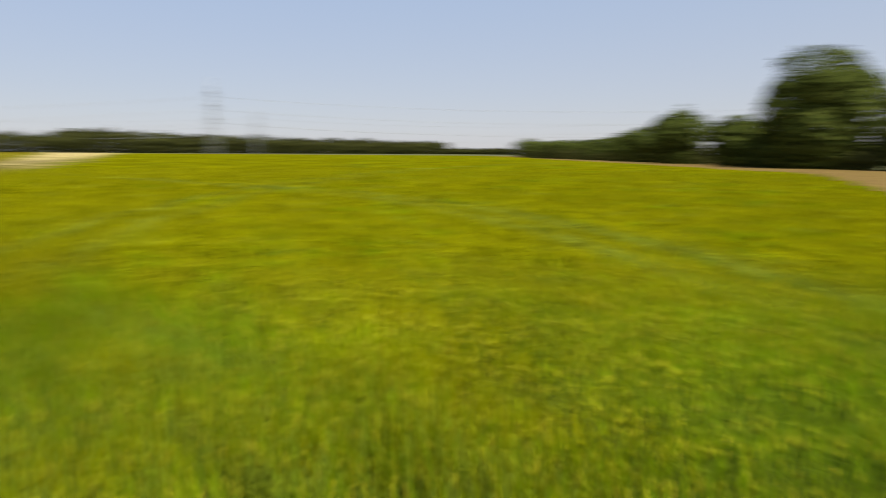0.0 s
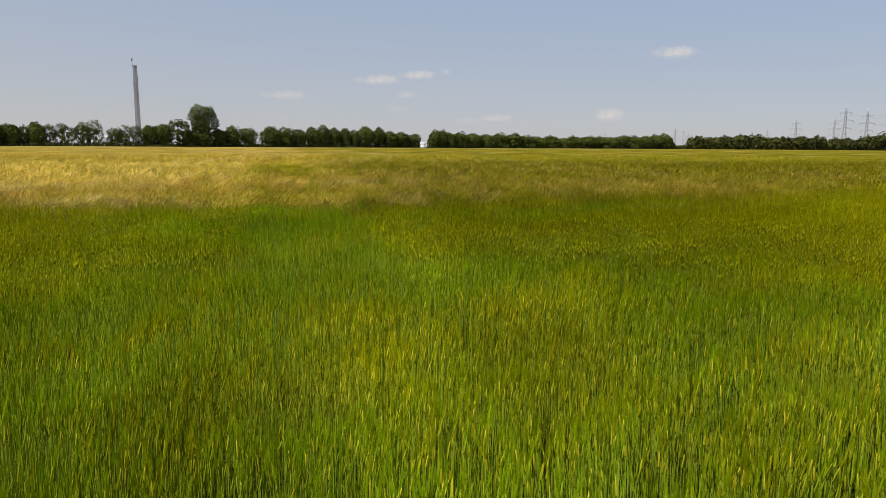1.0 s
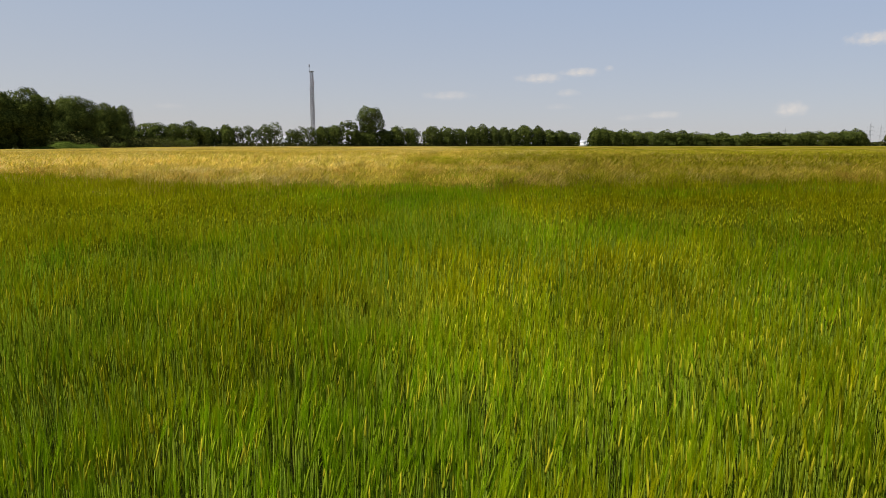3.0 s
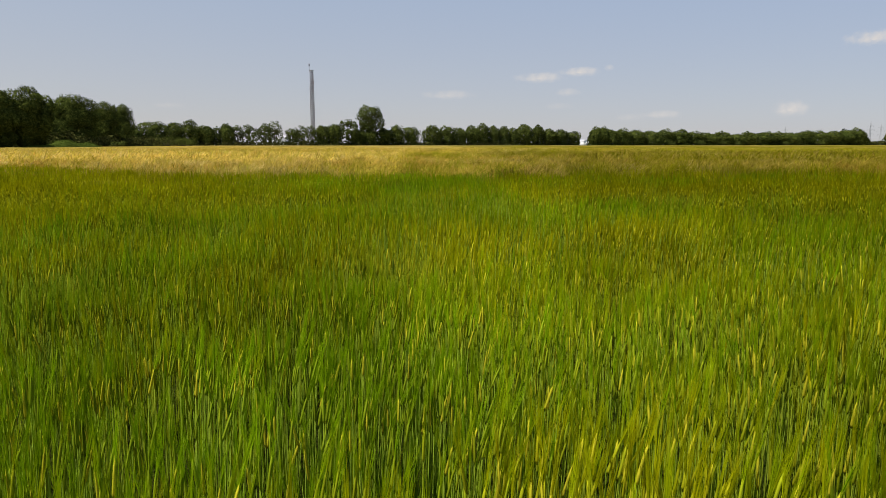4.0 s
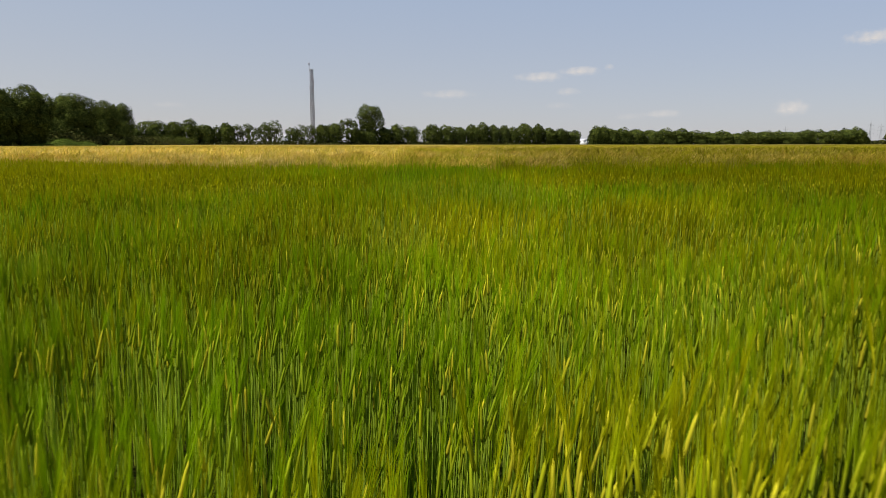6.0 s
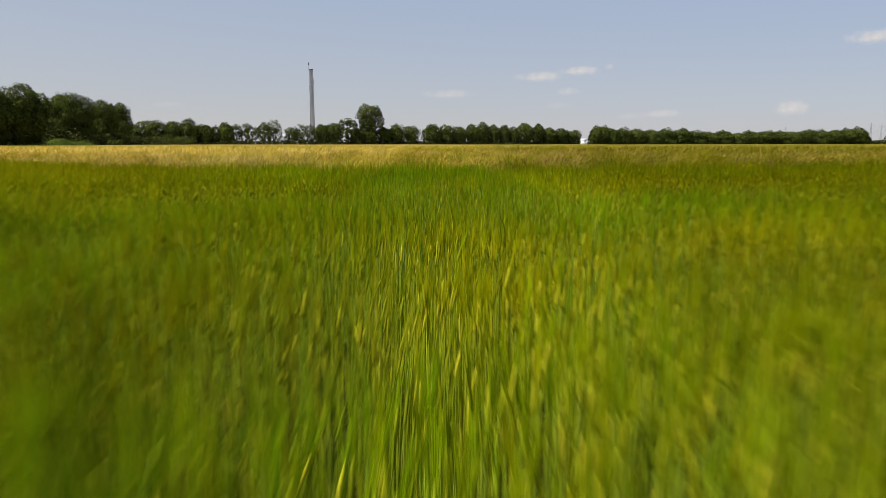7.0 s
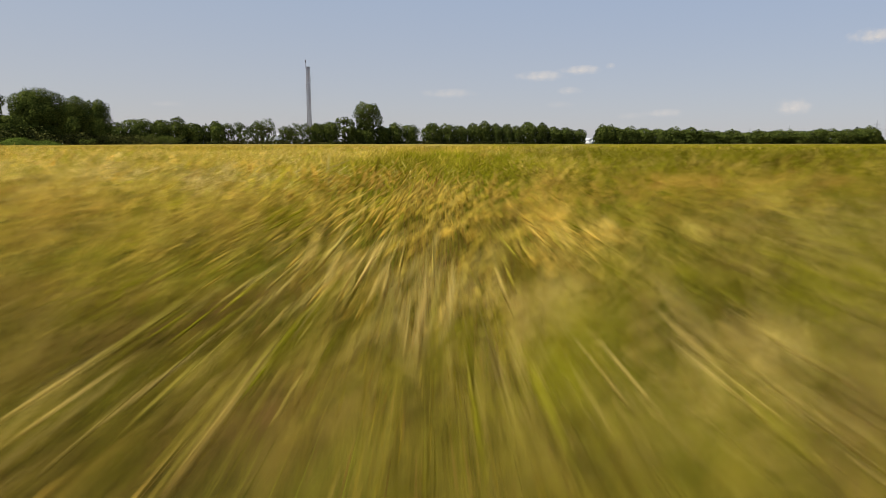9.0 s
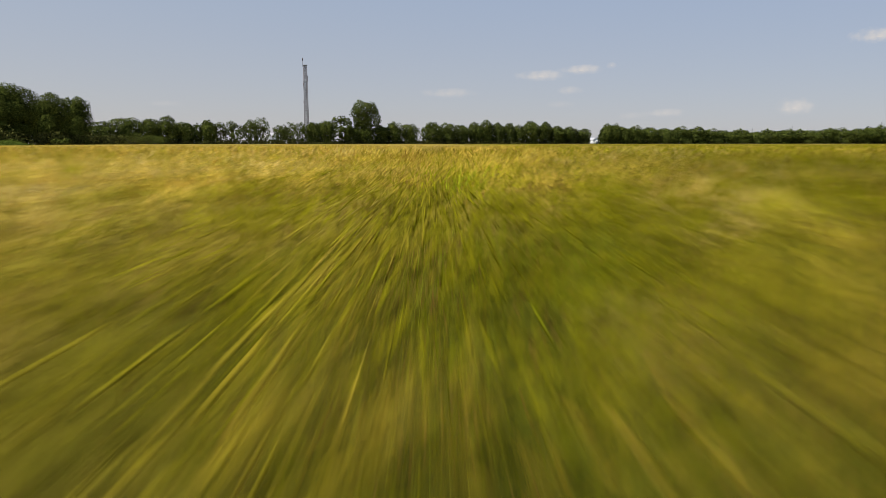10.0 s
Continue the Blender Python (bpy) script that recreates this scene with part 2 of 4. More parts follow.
# ---------------------------------------------------------------- trees
def outline(u, form):
    """Share of the crown's greatest radius at height u, from -1 at its foot to 1 at its top."""
    if form == "domed":          # full to the ground, round on top
        return np.where(u > -0.1, np.sqrt(np.maximum(1 - (np.maximum(u + 0.1, 0) / 1.1) ** 2.3, 0)), 1 - 0.22 * np.minimum(u + 0.1, 0) ** 2)
    if form == "egg":            # broad above, drawn in below
        return np.sqrt(np.maximum(1 - np.abs(u - 0.15) ** 2.4 / np.where(u > 0.15, 0.85, 1.25) ** 2.4, 0)) * np.where(u < -0.3, 0.9, 1.0)
    return np.sqrt(np.maximum(1 - np.abs(u) ** 2.2, 0))


def leaf_quads(soup, g, at, n, size):
    """Bent leaf clumps at the points, facing along n."""
    count = len(at)
    n = n / np.linalg.norm(n, axis=1)[:, None]
    u = np.cross(n, g.normal(size=(count, 3)))
    u /= np.linalg.norm(u, axis=1)[:, None]
    v = np.cross(n, u)
    w = (size * g.uniform(0.6, 1.35, count))[:, None]
    bend = n * w * 0.22
    soup.add(np.stack([at - u * w * 0.6, at - v * w * 0.45 + bend, at + u * w * 0.6, at + v * w * 0.45 + bend], 1), [(0, 1, 2), (0, 2, 3)])


def leaf_cloud(soup, g, centres, radii, count, size):
    """Many small leaf clumps on the skins of lobes."""
    pick = g.choice(len(centres), count, p=radii ** 2 / np.sum(radii ** 2))
    d = g.normal(size=(count, 3))
    d /= np.linalg.norm(d, axis=1)[:, None]
    d[:, 2] = np.where((d[:, 2] < -0.3) & (g.uniform(size=count) < 0.5), -d[:, 2], d[:, 2])
    at = centres[pick] + d * (radii[pick] * g.uniform(0.62, 1.08, count) ** 0.6)[:, None] * np.array([1, 1, 0.88])
    at[:, 2] = np.maximum(at[:, 2], 0.1)
    leaf_quads(soup, g, at, d + g.normal(size=(count, 3)) * 0.38 + np.array([0, 0, 0.25]), size)


def knobs(g, many, loose):
    """Ways from a crown's middle to its boughs, spread evenly but loosely."""
    i = np.arange(many) + 0.5
    u, w = 1 - 2 * i / many, i * 2.39996 + g.uniform(0, 6.283)
    way = np.stack([np.sqrt(1 - u * u) * np.cos(w), np.sqrt(1 - u * u) * np.sin(w), u], 1) + g.normal(size=(many, 3)) * loose / math.sqrt(many)
    return way / np.linalg.norm(way, axis=1)[:, None]


def nearest_knob(q, way):
    """For each way q: the knob it lies on, how far from its middle (1 at its rim), and to which side."""
    close, best = np.zeros(len(q), int), np.zeros(len(q))
    for k in range(0, len(q), 4000):
        dots = q[k:k + 4000] @ way.T
        close[k:k + 4000], best[k:k + 4000] = dots.argmax(1), dots.max(1)
    rim = math.sqrt(12.57 / len(way))
    return close, np.sqrt(np.maximum(2 - 2 * best, 0)) / rim, (q - way[close]) / rim


def crown_points(g, count, rad, low, high, boughs, form, bulge, airy):
    """Points on an uneven crown of rounded boughs that bear smaller tufts, the way each faces, and the boughs' middles."""
    bough, tufts = knobs(g, boughs, 1.1), knobs(g, boughs * 7, 1.0)
    reach, rise = g.uniform(0.76, 1.08, boughs), g.uniform(0.9, 1.05, boughs * 7)
    q = g.normal(size=(count, 3))
    q /= np.linalg.norm(q, axis=1)[:, None]
    on, gap, away = nearest_knob(q, bough)
    tuft, small, aside = nearest_knob(q, tufts)
    out = reach[on] * rise[tuft] * (1 - bulge * gap ** 2) * (1 - 0.1 * small ** 2) * (1 - 0.25 * g.uniform(0, 1, count) ** 2.2) * (1 + 0.02 * g.normal(size=count))
    flat = np.hypot(q[:, 0], q[:, 1])[:, None] + 1e-6
    r = (outline(q[:, 2], form) * rad * out)[:, None]
    at = np.concatenate([q[:, :2] / flat * r, ((low + high) / 2 + q[:, 2] * (high - low) / 2 * np.where(q[:, 2] > 0, out, 1.0))[:, None]], 1)
    at[:, 2] = np.maximum(at[:, 2], 0.15)
    n = 0.9 * q + 0.9 * away + 0.7 * aside + g.normal(size=(count, 3)) * 0.22 + np.array([0, 0, 0.2])
    if airy:
        keep = (g.uniform(size=boughs) > 0.15)[on] & (g.uniform(size=boughs * 7) > 0.3)[tuft] & (gap < 0.85)
        at, n = at[keep], n[keep]
    middles = bough * np.array([0.6 * rad, 0.6 * rad, 0.6 * (high - low) / 2]) + np.array([0, 0, (low + high) / 2])
    return at, n, middles


def crown(soup, g, count, size, rad, low, high, boughs=40, form="domed", bulge=0.2, airy=False, core=60):
    at, n, middles = crown_points(g, count, rad, low, high, boughs, form, bulge, airy)
    leaf_quads(soup, g, at, n, size)
    # dense twigs and leaves in the heart of the crown
    if core:
        deep, way, _ = crown_points(g, core, rad * 0.78, low, low + (high - low) * 0.88, boughs, form, bulge, False)
        leaf_quads(soup, g, deep * g.uniform(0.5, 1, (core, 1)) ** np.array([1, 1, 0.3]), way, 0.34 * min(rad, (high - low) / 2))
    return middles


def tree(x, y, height, width, seed, label, clear=0.0, leaves=1500, size=0.75, mat=None, group="", **shape):
    """clear: bare share of the height below the crown."""
    g = np.random.default_rng(seed)
    root = tagged(new("tree"), label, "tree", group)
    root.matrix_world = pose(x, y, 0)
    foliage, wood = Soup(), Soup()
    middles = crown(foliage, g, leaves, size, width / 2, clear * height, height, **shape)
    lean = g.normal(size=2) * 0.02 * height
    heights = np.linspace(-0.2, height * 0.75, 7)
    line = np.stack([lean[0] * (heights / height) ** 2 + 0.05 * g.normal(size=7), lean[1] * (heights / height) ** 2 + 0.05 * g.normal(size=7), heights], 1)
    thick = 0.022 * height
    tube(wood, line, thick * np.array([1.45, 1.0, 0.9, 0.75, 0.55, 0.35, 0.12]), 7)
    for k in range(10):
        end = middles[g.integers(len(middles))] * np.array([1.2, 1.2, 1])
        z = min(height * (clear + 0.06 + 0.4 * g.uniform()), max(end[2] * 0.8, 0.4))
        start = np.array([np.interp(z, heights, line[:, 0]), np.interp(z, heights, line[:, 1]), z])
        bow = (start + end) / 2 + np.array([0, 0, -0.04 * height])
        tube(wood, [start, bow, end], thick * np.array([0.42, 0.28, 0.06]), 5)
    part("trunk", wood.mesh("trunk", MAT_BARK, True), root)
    part("crown", foliage.mesh("crown", mat or MAT_LEAF), root)
    root["height"], root["width"] = height, width
    return root


def tree_again(proto, x, y, height, width, turn, label=""):
    s = Matrix.Diagonal((width / proto["width"], width / proto["width"], height / proto["height"], 1))
    ob = copy_thing(proto, pose(x, y, 0, 0, 0, turn) @ s)
    return tagged(ob, label)


def row_of_trees(places, seed, label, group, mats, leaves, size, wider=1.12, **shape):
    """Rows of x, y, height and width; six different trees, then turned copies of them."""
    g = np.random.default_rng(seed)
    protos = []
    for i, (x, y, h, w) in enumerate(places):
        w, h = w * wider, h * 1.06
        if len(protos) < 6:
            protos.append(tree(x, y, h, w, seed * 100 + i, label, leaves=leaves, size=size, mat=mats[i % len(mats)], group=group, **shape))
        else:
            tree_again(protos[g.integers(6)], x, y, h, w, g.uniform(0, 360))


# large old trees at the end of the hedgerow beside the ripe field
OLD = "large dark-green broadleaf tree at the field edge"
for i, (ox, oy, oh, ow, many, form) in enumerate([(-150, 197, 17.0, 17.5, 12000, "round"), (-143, 220, 19.6, 19.5, 26000, "egg"), (-136, 228, 19.7, 15.5, 17000, "egg"), (-172, 322, 24.8, 23.0, 22000, "round"),
                                                  (-174, 353, 22.9, 20.0, 16000, "round"), (-184, 396, 26.2, 14.5, 11000, "round"), (-176, 372, 14.0, 17.0, 8000, "domed"), (-166, 290, 13.0, 15.0, 6000, "domed")]):
    tree(ox, oy, oh * 1.07, ow * 1.08, 11 + i, OLD, leaves=many, size=0.46, boughs=24, bulge=0.36, form=form, core=500, group="field edge trees")

AVENUE = [(-237, 566, 21.3, 25.4), (-224, 576, 20.2, 15.1), (-214, 583, 21.9, 15.7), (-203, 591, 18.3, 15.0), (-188, 601, 20.1, 13.3),
          (-103, 651, 21.6, 14.9), (-113, 646, 19.8, 11.6), (-58, 675, 17.9, 16.5), (-46, 681, 20.3, 15.6), (-32, 688, 19.9, 18.0), (-71, 668, 18.3, 15.3), (-252, 556, 17.0, 20.0), (-81, 662, 17.0, 13.0)]
row_of_trees(AVENUE, 21, "rounded dark-green tree in a roadside row", "roadside trees", [MAT_LEAF], 3300, 1.0, 1.25, boughs=18, bulge=0.34, core=110)
PALE = [(-195, 596, 17.5, 6.3), (-180, 606, 17.8, 9.9), (-171, 612, 18.9, 14.5), (-159, 619, 20.1, 12.6), (-152, 624, 22.7, 15.3),
        (-138, 632, 15.9, 13.3), (-130, 636, 19.1, 14.5), (-121, 641, 18.7, 13.0), (-90, 658, 24.4, 20.4)]
row_of_trees(PALE, 22, "slim pale-green tree with an airy crown in a roadside row", "roadside trees", [MAT_LEAF_PALE], 2600, 0.9, 1.25, boughs=16, bulge=0.34, airy=True, core=20, clear=0.08, form="round")
tree(-70, 669, 40.3, 28.0, 57, "tall pale-green poplar standing above the tree row", clear=0.4, boughs=18, leaves=5600, size=0.9, mat=MAT_LEAF_PALE, group="roadside trees", form="domed", bulge=0.32, core=40)
MIDDLE = [(-11, 698, 21.3, 18.2), (3, 704, 20.3, 16.7), (17, 711, 18.8, 16.3), (30, 717, 20.6, 12.9), (41, 722, 22.5, 14.2), (53, 727, 20.3, 13.1), (64, 732, 21.0, 12.0),
          (74, 736, 19.3, 12.0), (88, 742, 23.6, 20.6), (102, 748, 22.0, 12.2), (116, 754, 17.9, 19.7), (130, 760, 17.4, 16.0), (145, 767, 16.5, 14.5)]
row_of_trees(MIDDLE, 24, "rounded green tree in a roadside row", "roadside trees", [MAT_LEAF, MAT_LEAF, MAT_LEAF_PALE], 3300, 1.0, 1.25, boughs=18, bulge=0.34, core=110)
DENSE = [(170, 772, 19.6, 14.0), (177, 776, 20.8, 16.5), (188, 782, 19.8, 24.3), (205, 788, 18.9, 19.9), (222, 795, 18.6, 22.6), (241, 802, 18.1, 24.5), (260, 808, 18.6, 22.4), (279, 815, 17.8, 22.9),
         (299, 822, 16.4, 25.1), (318, 829, 16.6, 22.2), (338, 836, 16.8, 25.2), (357, 842, 15.1, 20.6), (375, 848, 16.8, 22.9), (397, 855, 16.8, 27.2), (419, 862, 16.9, 24.5),
         (438, 868, 17.4, 21.5), (458, 875, 19.5, 24.1), (480, 881, 18.5, 26.4), (501, 888, 19.9, 23.3), (522, 894, 20.6, 24.1), (538, 899, 22.0, 22.0), (549, 902, 12.3, 13.3)]
row_of_trees(DENSE, 25, "dense dark-green tree in a closed row", "closed tree row", [MAT_LEAF], 3000, 1.2, 1.3, boughs=18, bulge=0.34, core=110)

# hedgerow trees beyond the dirt track
HEDGE = [(132, -86, 24.5, 30.0), (108, -92, 19.0, 20.0), (160, -82, 12.5, 15.0), (194, -82, 16.5, 19.0), (226, -86, 13.0, 20.0), (254, -89, 11.5, 20.0), (290, -92, 11.0, 22.0),
         (323, -95, 10.6, 22.0), (360, -95, 10.8, 24.0), (394, -94, 11.2, 26.0), (444, -90, 13.5, 22.0), (145, -84, 9.0, 18.0)]
for i, (hx, hy, hh, hw) in enumerate(HEDGE):
    tree(hx, hy, hh, hw, 300 + i, "dense dark tree in the hedgerow behind the dirt track", leaves=9000 if i < 2 else 2400,
         size=0.8 if i < 2 else 0.95, boughs=24 if i < 2 else 16, bulge=0.34, core=160, group="hedgerow trees")


def shrub(x, y, height, width, seed, mat, thing="shrub"):
    g = np.random.default_rng(seed)
    root = tagged(new(thing), "low green shrub in front of the trees", "shrub", "shrubs")
    root.matrix_world = pose(x, y, 0)
    lobes = 9
    centres = np.stack([g.uniform(-0.33, 0.33, lobes) * width, g.uniform(-0.25, 0.25, lobes) * width, g.uniform(0.3, 0.66, lobes) * height], 1)
    s, w = Soup(), Soup()
    leaf_cloud(s, g, centres, g.uniform(0.22, 0.34, lobes) * min(width, height * 1.3), 1000, 0.3)
    for c in centres[:5]:
        tube(w, [(0.1 * c[0], 0.1 * c[1], -0.1), (0.6 * c[0], 0.6 * c[1], c[2] * 0.6), c], [0.09, 0.06, 0.02], 5)
    part("stems", w.mesh("stems", MAT_BARK, True), root)
    part("foliage", s.mesh("foliage", mat), root)


for i, (sx, sy, sh, sw) in enumerate([(238, 785, 9, 11), (262, 790, 6, 9), (300, 800, 8, 9), (330, 812, 7, 11), (352, 820, 5, 12), (420, 845, 6, 9), (470, 862, 7, 10),
                                      (-150, 400, 6, 9), (-158, 430, 5, 10), (-176, 470, 7, 12), (-190, 505, 6, 13), (-150, 318, 4.0, 8), (-176, 440, 8, 14)]):
    shrub(sx, sy, sh, sw, 400 + i, MAT_LEAF_PALE if i < 7 and i % 3 else MAT_LEAF)


def woodland(name, line, low, high, depth, seed, label, leaf=3.2):
    """A far wood as one mass: crowns side by side, in two ranks, along a line."""
    g = np.random.default_rng(seed)
    line = np.asarray(line, float)
    run = np.concatenate([[0], np.cumsum(np.linalg.norm(np.diff(line, axis=0), axis=1))])
    wide = 0.62 * high if high > 10 else 1.4 * high
    n = int(run[-1] / (0.3 * wide))
    t = (np.arange(n) + g.uniform(0, 1, n)) / n * run[-1]
    x, y = np.interp(t, run, line[:, 0]), np.interp(t, run, line[:, 1])
    way = np.stack([np.interp(t + 1, run, line[:, 0]) - x, np.interp(t + 1, run, line[:, 1]) - y], 1)
    off = (np.arange(n) % 2 - 0.5) * depth * g.uniform(0.5, 1, n)
    x, y = x - way[:, 1] * off, y + way[:, 0] * off
    tall = low + (high - low) * (0.5 + 0.5 * waves(t, t * 0, 60, seed)) + g.normal(size=n) * 0.05 * high
    s = Soup()
    for i in range(n):
        one = Soup()
        crown(one, g, 140 if high > 10 else 80, leaf, wide * g.uniform(0.42, 0.62), 0.0, tall[i], 16, "domed", 0.3, False, 40 if high > 10 else 20)
        for p, t3 in zip(one.points, one.tris):
            s.add((p + np.array([x[i], y[i], 0], np.float32))[None], t3 - t3.min())
        if i % 3 == 0:
            tube(s, [(x[i], y[i], -0.2), (x[i], y[i], tall[i] * 0.5)], [0.35, 0.15], 5)
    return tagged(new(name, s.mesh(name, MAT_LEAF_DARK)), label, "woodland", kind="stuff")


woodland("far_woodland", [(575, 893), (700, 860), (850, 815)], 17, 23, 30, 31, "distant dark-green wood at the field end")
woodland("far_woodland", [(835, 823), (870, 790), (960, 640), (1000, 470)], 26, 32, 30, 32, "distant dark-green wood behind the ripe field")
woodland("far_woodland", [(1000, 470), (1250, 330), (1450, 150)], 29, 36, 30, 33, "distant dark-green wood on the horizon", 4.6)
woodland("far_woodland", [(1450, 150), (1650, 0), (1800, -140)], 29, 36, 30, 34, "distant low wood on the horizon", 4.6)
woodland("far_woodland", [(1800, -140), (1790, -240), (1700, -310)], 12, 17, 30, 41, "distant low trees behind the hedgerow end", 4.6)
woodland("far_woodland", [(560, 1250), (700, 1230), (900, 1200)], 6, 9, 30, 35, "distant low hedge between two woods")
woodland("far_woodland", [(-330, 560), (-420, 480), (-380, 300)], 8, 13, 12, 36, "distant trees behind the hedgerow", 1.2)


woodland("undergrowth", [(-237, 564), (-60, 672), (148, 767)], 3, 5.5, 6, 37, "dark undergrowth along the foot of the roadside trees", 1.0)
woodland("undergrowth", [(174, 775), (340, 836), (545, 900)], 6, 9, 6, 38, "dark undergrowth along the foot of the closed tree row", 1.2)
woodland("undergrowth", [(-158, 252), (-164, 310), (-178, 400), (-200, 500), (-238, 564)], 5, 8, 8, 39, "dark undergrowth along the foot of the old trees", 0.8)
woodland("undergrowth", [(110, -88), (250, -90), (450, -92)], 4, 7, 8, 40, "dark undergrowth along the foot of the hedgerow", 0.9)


# ---------------------------------------------------------------- masts and power lines
def lattice_mast(x, y):
    root = tagged(new("lattice_mast"), "tall slim grey steel lattice mast with an antenna", "mast")
    root.matrix_world = pose(x, y, 0, 0, 0, 12) @ Matrix.Scale(1.176, 4)
    top, w0, w1 = 90.3, 2.5, 1.9

    def corner(i, z):
        w = w0 + (w1 - w0) * z / top
        return np.array([(1, 1), (-1, 1), (-1, -1), (1, -1)][i % 4] + (0,)) * w + np.array([0, 0, z])

    for i in range(4):
        s = Soup()
        tube(s, [corner(i, -0.3), corner(i, top)], [0.32, 0.26], 6)
        part("leg", s.mesh("leg", MAT_MAST), root)
    levels = np.linspace(0, top, 41)
    for i in range(4):
        s = Soup()
        for a, b in zip(levels[:-1], levels[1:]):
            tube(s, [corner(i, a), corner(i + 1, b)], 0.125, 4)
            tube(s, [corner(i + 1, a), corner(i, b)], 0.125, 4)
            tube(s, [corner(i, b), corner(i + 1, b)], 0.125, 4)
        part("bracing", s.mesh("bracing", MAT_MAST), root)
    s = Soup()
    for dx in (-0.35, 0.35):
        tube(s, [(dx, 0.4, -0.2), (dx, 0.4, top)], 0.09, 5)
    for z in np.arange(0.5, top, 1.2):
        tube(s, [(-0.35, 0.4, z), (0.35, 0.4, z)], 0.06, 4)
    part("ladder", s.mesh("ladder", MAT_MAST), root)
    s = Soup()
    box(s, (0.8, -0.2, -0.2), (1.1, 0.05, top - 1))
    part("cable_run", s.mesh("cable_run", MAT_MAST), root)
    for z, reach in ((89.9, 2.6), (72.0, 2.9), (60.0, 2.9), (40.0, 3.0), (30.0, 3.0)):
        s = Soup()
        box(s, (-reach, -reach, z), (reach, reach, z + 0.25))
        part("platform", s.mesh("platform", MAT_STEEL), root)
    for dx, dz, h in ((-2.6, 90.3, 8.0), (-2.3, 64, 6.0), (2.4, 74, 4.0), (-2.4, 45, 4.5)):
        s = Soup()
        tube(s, [(dx, 0, dz - 2), (dx, 0, dz + h * 0.6)], 0.22, 6)
        tube(s, [(dx, 0, dz + h * 0.6), (dx, 0, dz + h)], 0.6, 8)
        tube(s, [(dx, 0, dz - 1), (dx * 0.8, 0, dz - 1)], 0.15, 5)
        part("antenna", s.mesh("antenna", MAT_MAST), root)
    return root


lattice_mast(-187.6, 1000)

ARMS = ((32.4, 9.0), (44.3, 11.0), (56.2, 7.5))


def power_pylon(x, y, turn):
    root = tagged(new("power_pylon"), "grey steel lattice power pylon with three crossarms", "pylon", "power pylons")
    root.matrix_world = pose(x, y, 0, 0, 0, turn)
    top = 71.3

    def corner(i, z):
        w = np.interp(z, [0, 30.2, 58.3, top], [4.6, 1.8, 1.1, 0.15])
        return np.array([(1, 1), (-1, 1), (-1, -1), (1, -1)][i % 4] + (0,)) * w + np.array([0, 0, z])

    for i in range(4):
        s = Soup()
        tube(s, [corner(i, z) for z in (-0.3, 30.2, 58.3, top)], [0.3, 0.24, 0.2, 0.12], 5)
        part("leg", s.mesh("leg", MAT_STEEL), root)
    levels = [0, 8.6, 16.2, 22.7, 28, 32.4, 36.7, 41, 44.3, 48.6, 53, 56.2, 60.5, 65]
    for i in range(4):
        s = Soup()
        for a, b in zip(levels[:-1], levels[1:]):
            tube(s, [corner(i, a), corner(i + 1, b)], 0.12, 4)
            tube(s, [corner(i + 1, a), corner(i, b)], 0.12, 4)
        part("bracing", s.mesh("bracing", MAT_STEEL), root)
    for z, reach in ARMS:
        s = Soup()
        for side in (-1, 1):
            for dy in (-1, 1):
                tube(s, [(side, dy, z), (side * reach, 0, z + 0.3)], 0.16, 4)
                tube(s, [(side, dy, z + 2.4), (side * reach, 0, z + 0.5)], 0.16, 4)
            for k in (0.3, 0.55, 0.8):
                tube(s, [(side * reach * k, 0, z), (side * reach * k, 0, z + 2.4 * (1 - k) + 0.3)], 0.1, 4)
        arm = part("crossarm", s.mesh("crossarm", MAT_STEEL), root)
        for side in (-1, 1):
            s = Soup()
            tube(s, [(side * reach, 0, z + 0.2), (side * reach, 0, z - 3.0)], 0.16, 5)
            part("insulator", s.mesh("insulator", MAT_DARK), arm)
    return root


LINE_A = [(640, -480), (660, 165), (831, 884), (1085, 1287), (1640, 2081)]
LINE_B = [(1010, -480), (1071, 201), (946, 960), (1166, 1268), (1415, 2237)]
pylon = None
for line in (LINE_A, LINE_B, [(1274, 2064)], [(1775, 2769)], [(1905, 2944)], [(1295, 2950)], [(1302, 2634)]):
    for i, (px, py) in enumerate(line):
        turn = -18 if i < 2 else -30
        if pylon is None:
            pylon = power_pylon(px, py, turn)
        else:
            copy_thing(pylon, pose(px, py, 0, 0, 0, turn))


def power_line(line):
    root = tagged(new("power_line"), "sagging aluminium wires between the pylons", "power line", "power lines")
    for z, reach in ARMS:
        for side in (-1, 1):
            s = Soup()
            for i in range(len(line) - 1):
                ends = []
                for k in (i, i + 1):
                    w = radians(-18 if k < 2 else -30)
                    ends.append(np.array([line[k][0] + side * reach * math.cos(w), line[k][1] + side * reach * math.sin(w), z - 3.0]))
                t = np.linspace(0, 1, 15)[:, None]
                run = ends[0] * (1 - t) + ends[1] * t
                run[:, 2] -= 44 * (t * (1 - t))[:, 0]
                tube(s, run, 0.05, 4)
            part("wire", s.mesh("wire", MAT_WIRE), root)


power_line(LINE_A[:4])
power_line(LINE_B[:4])


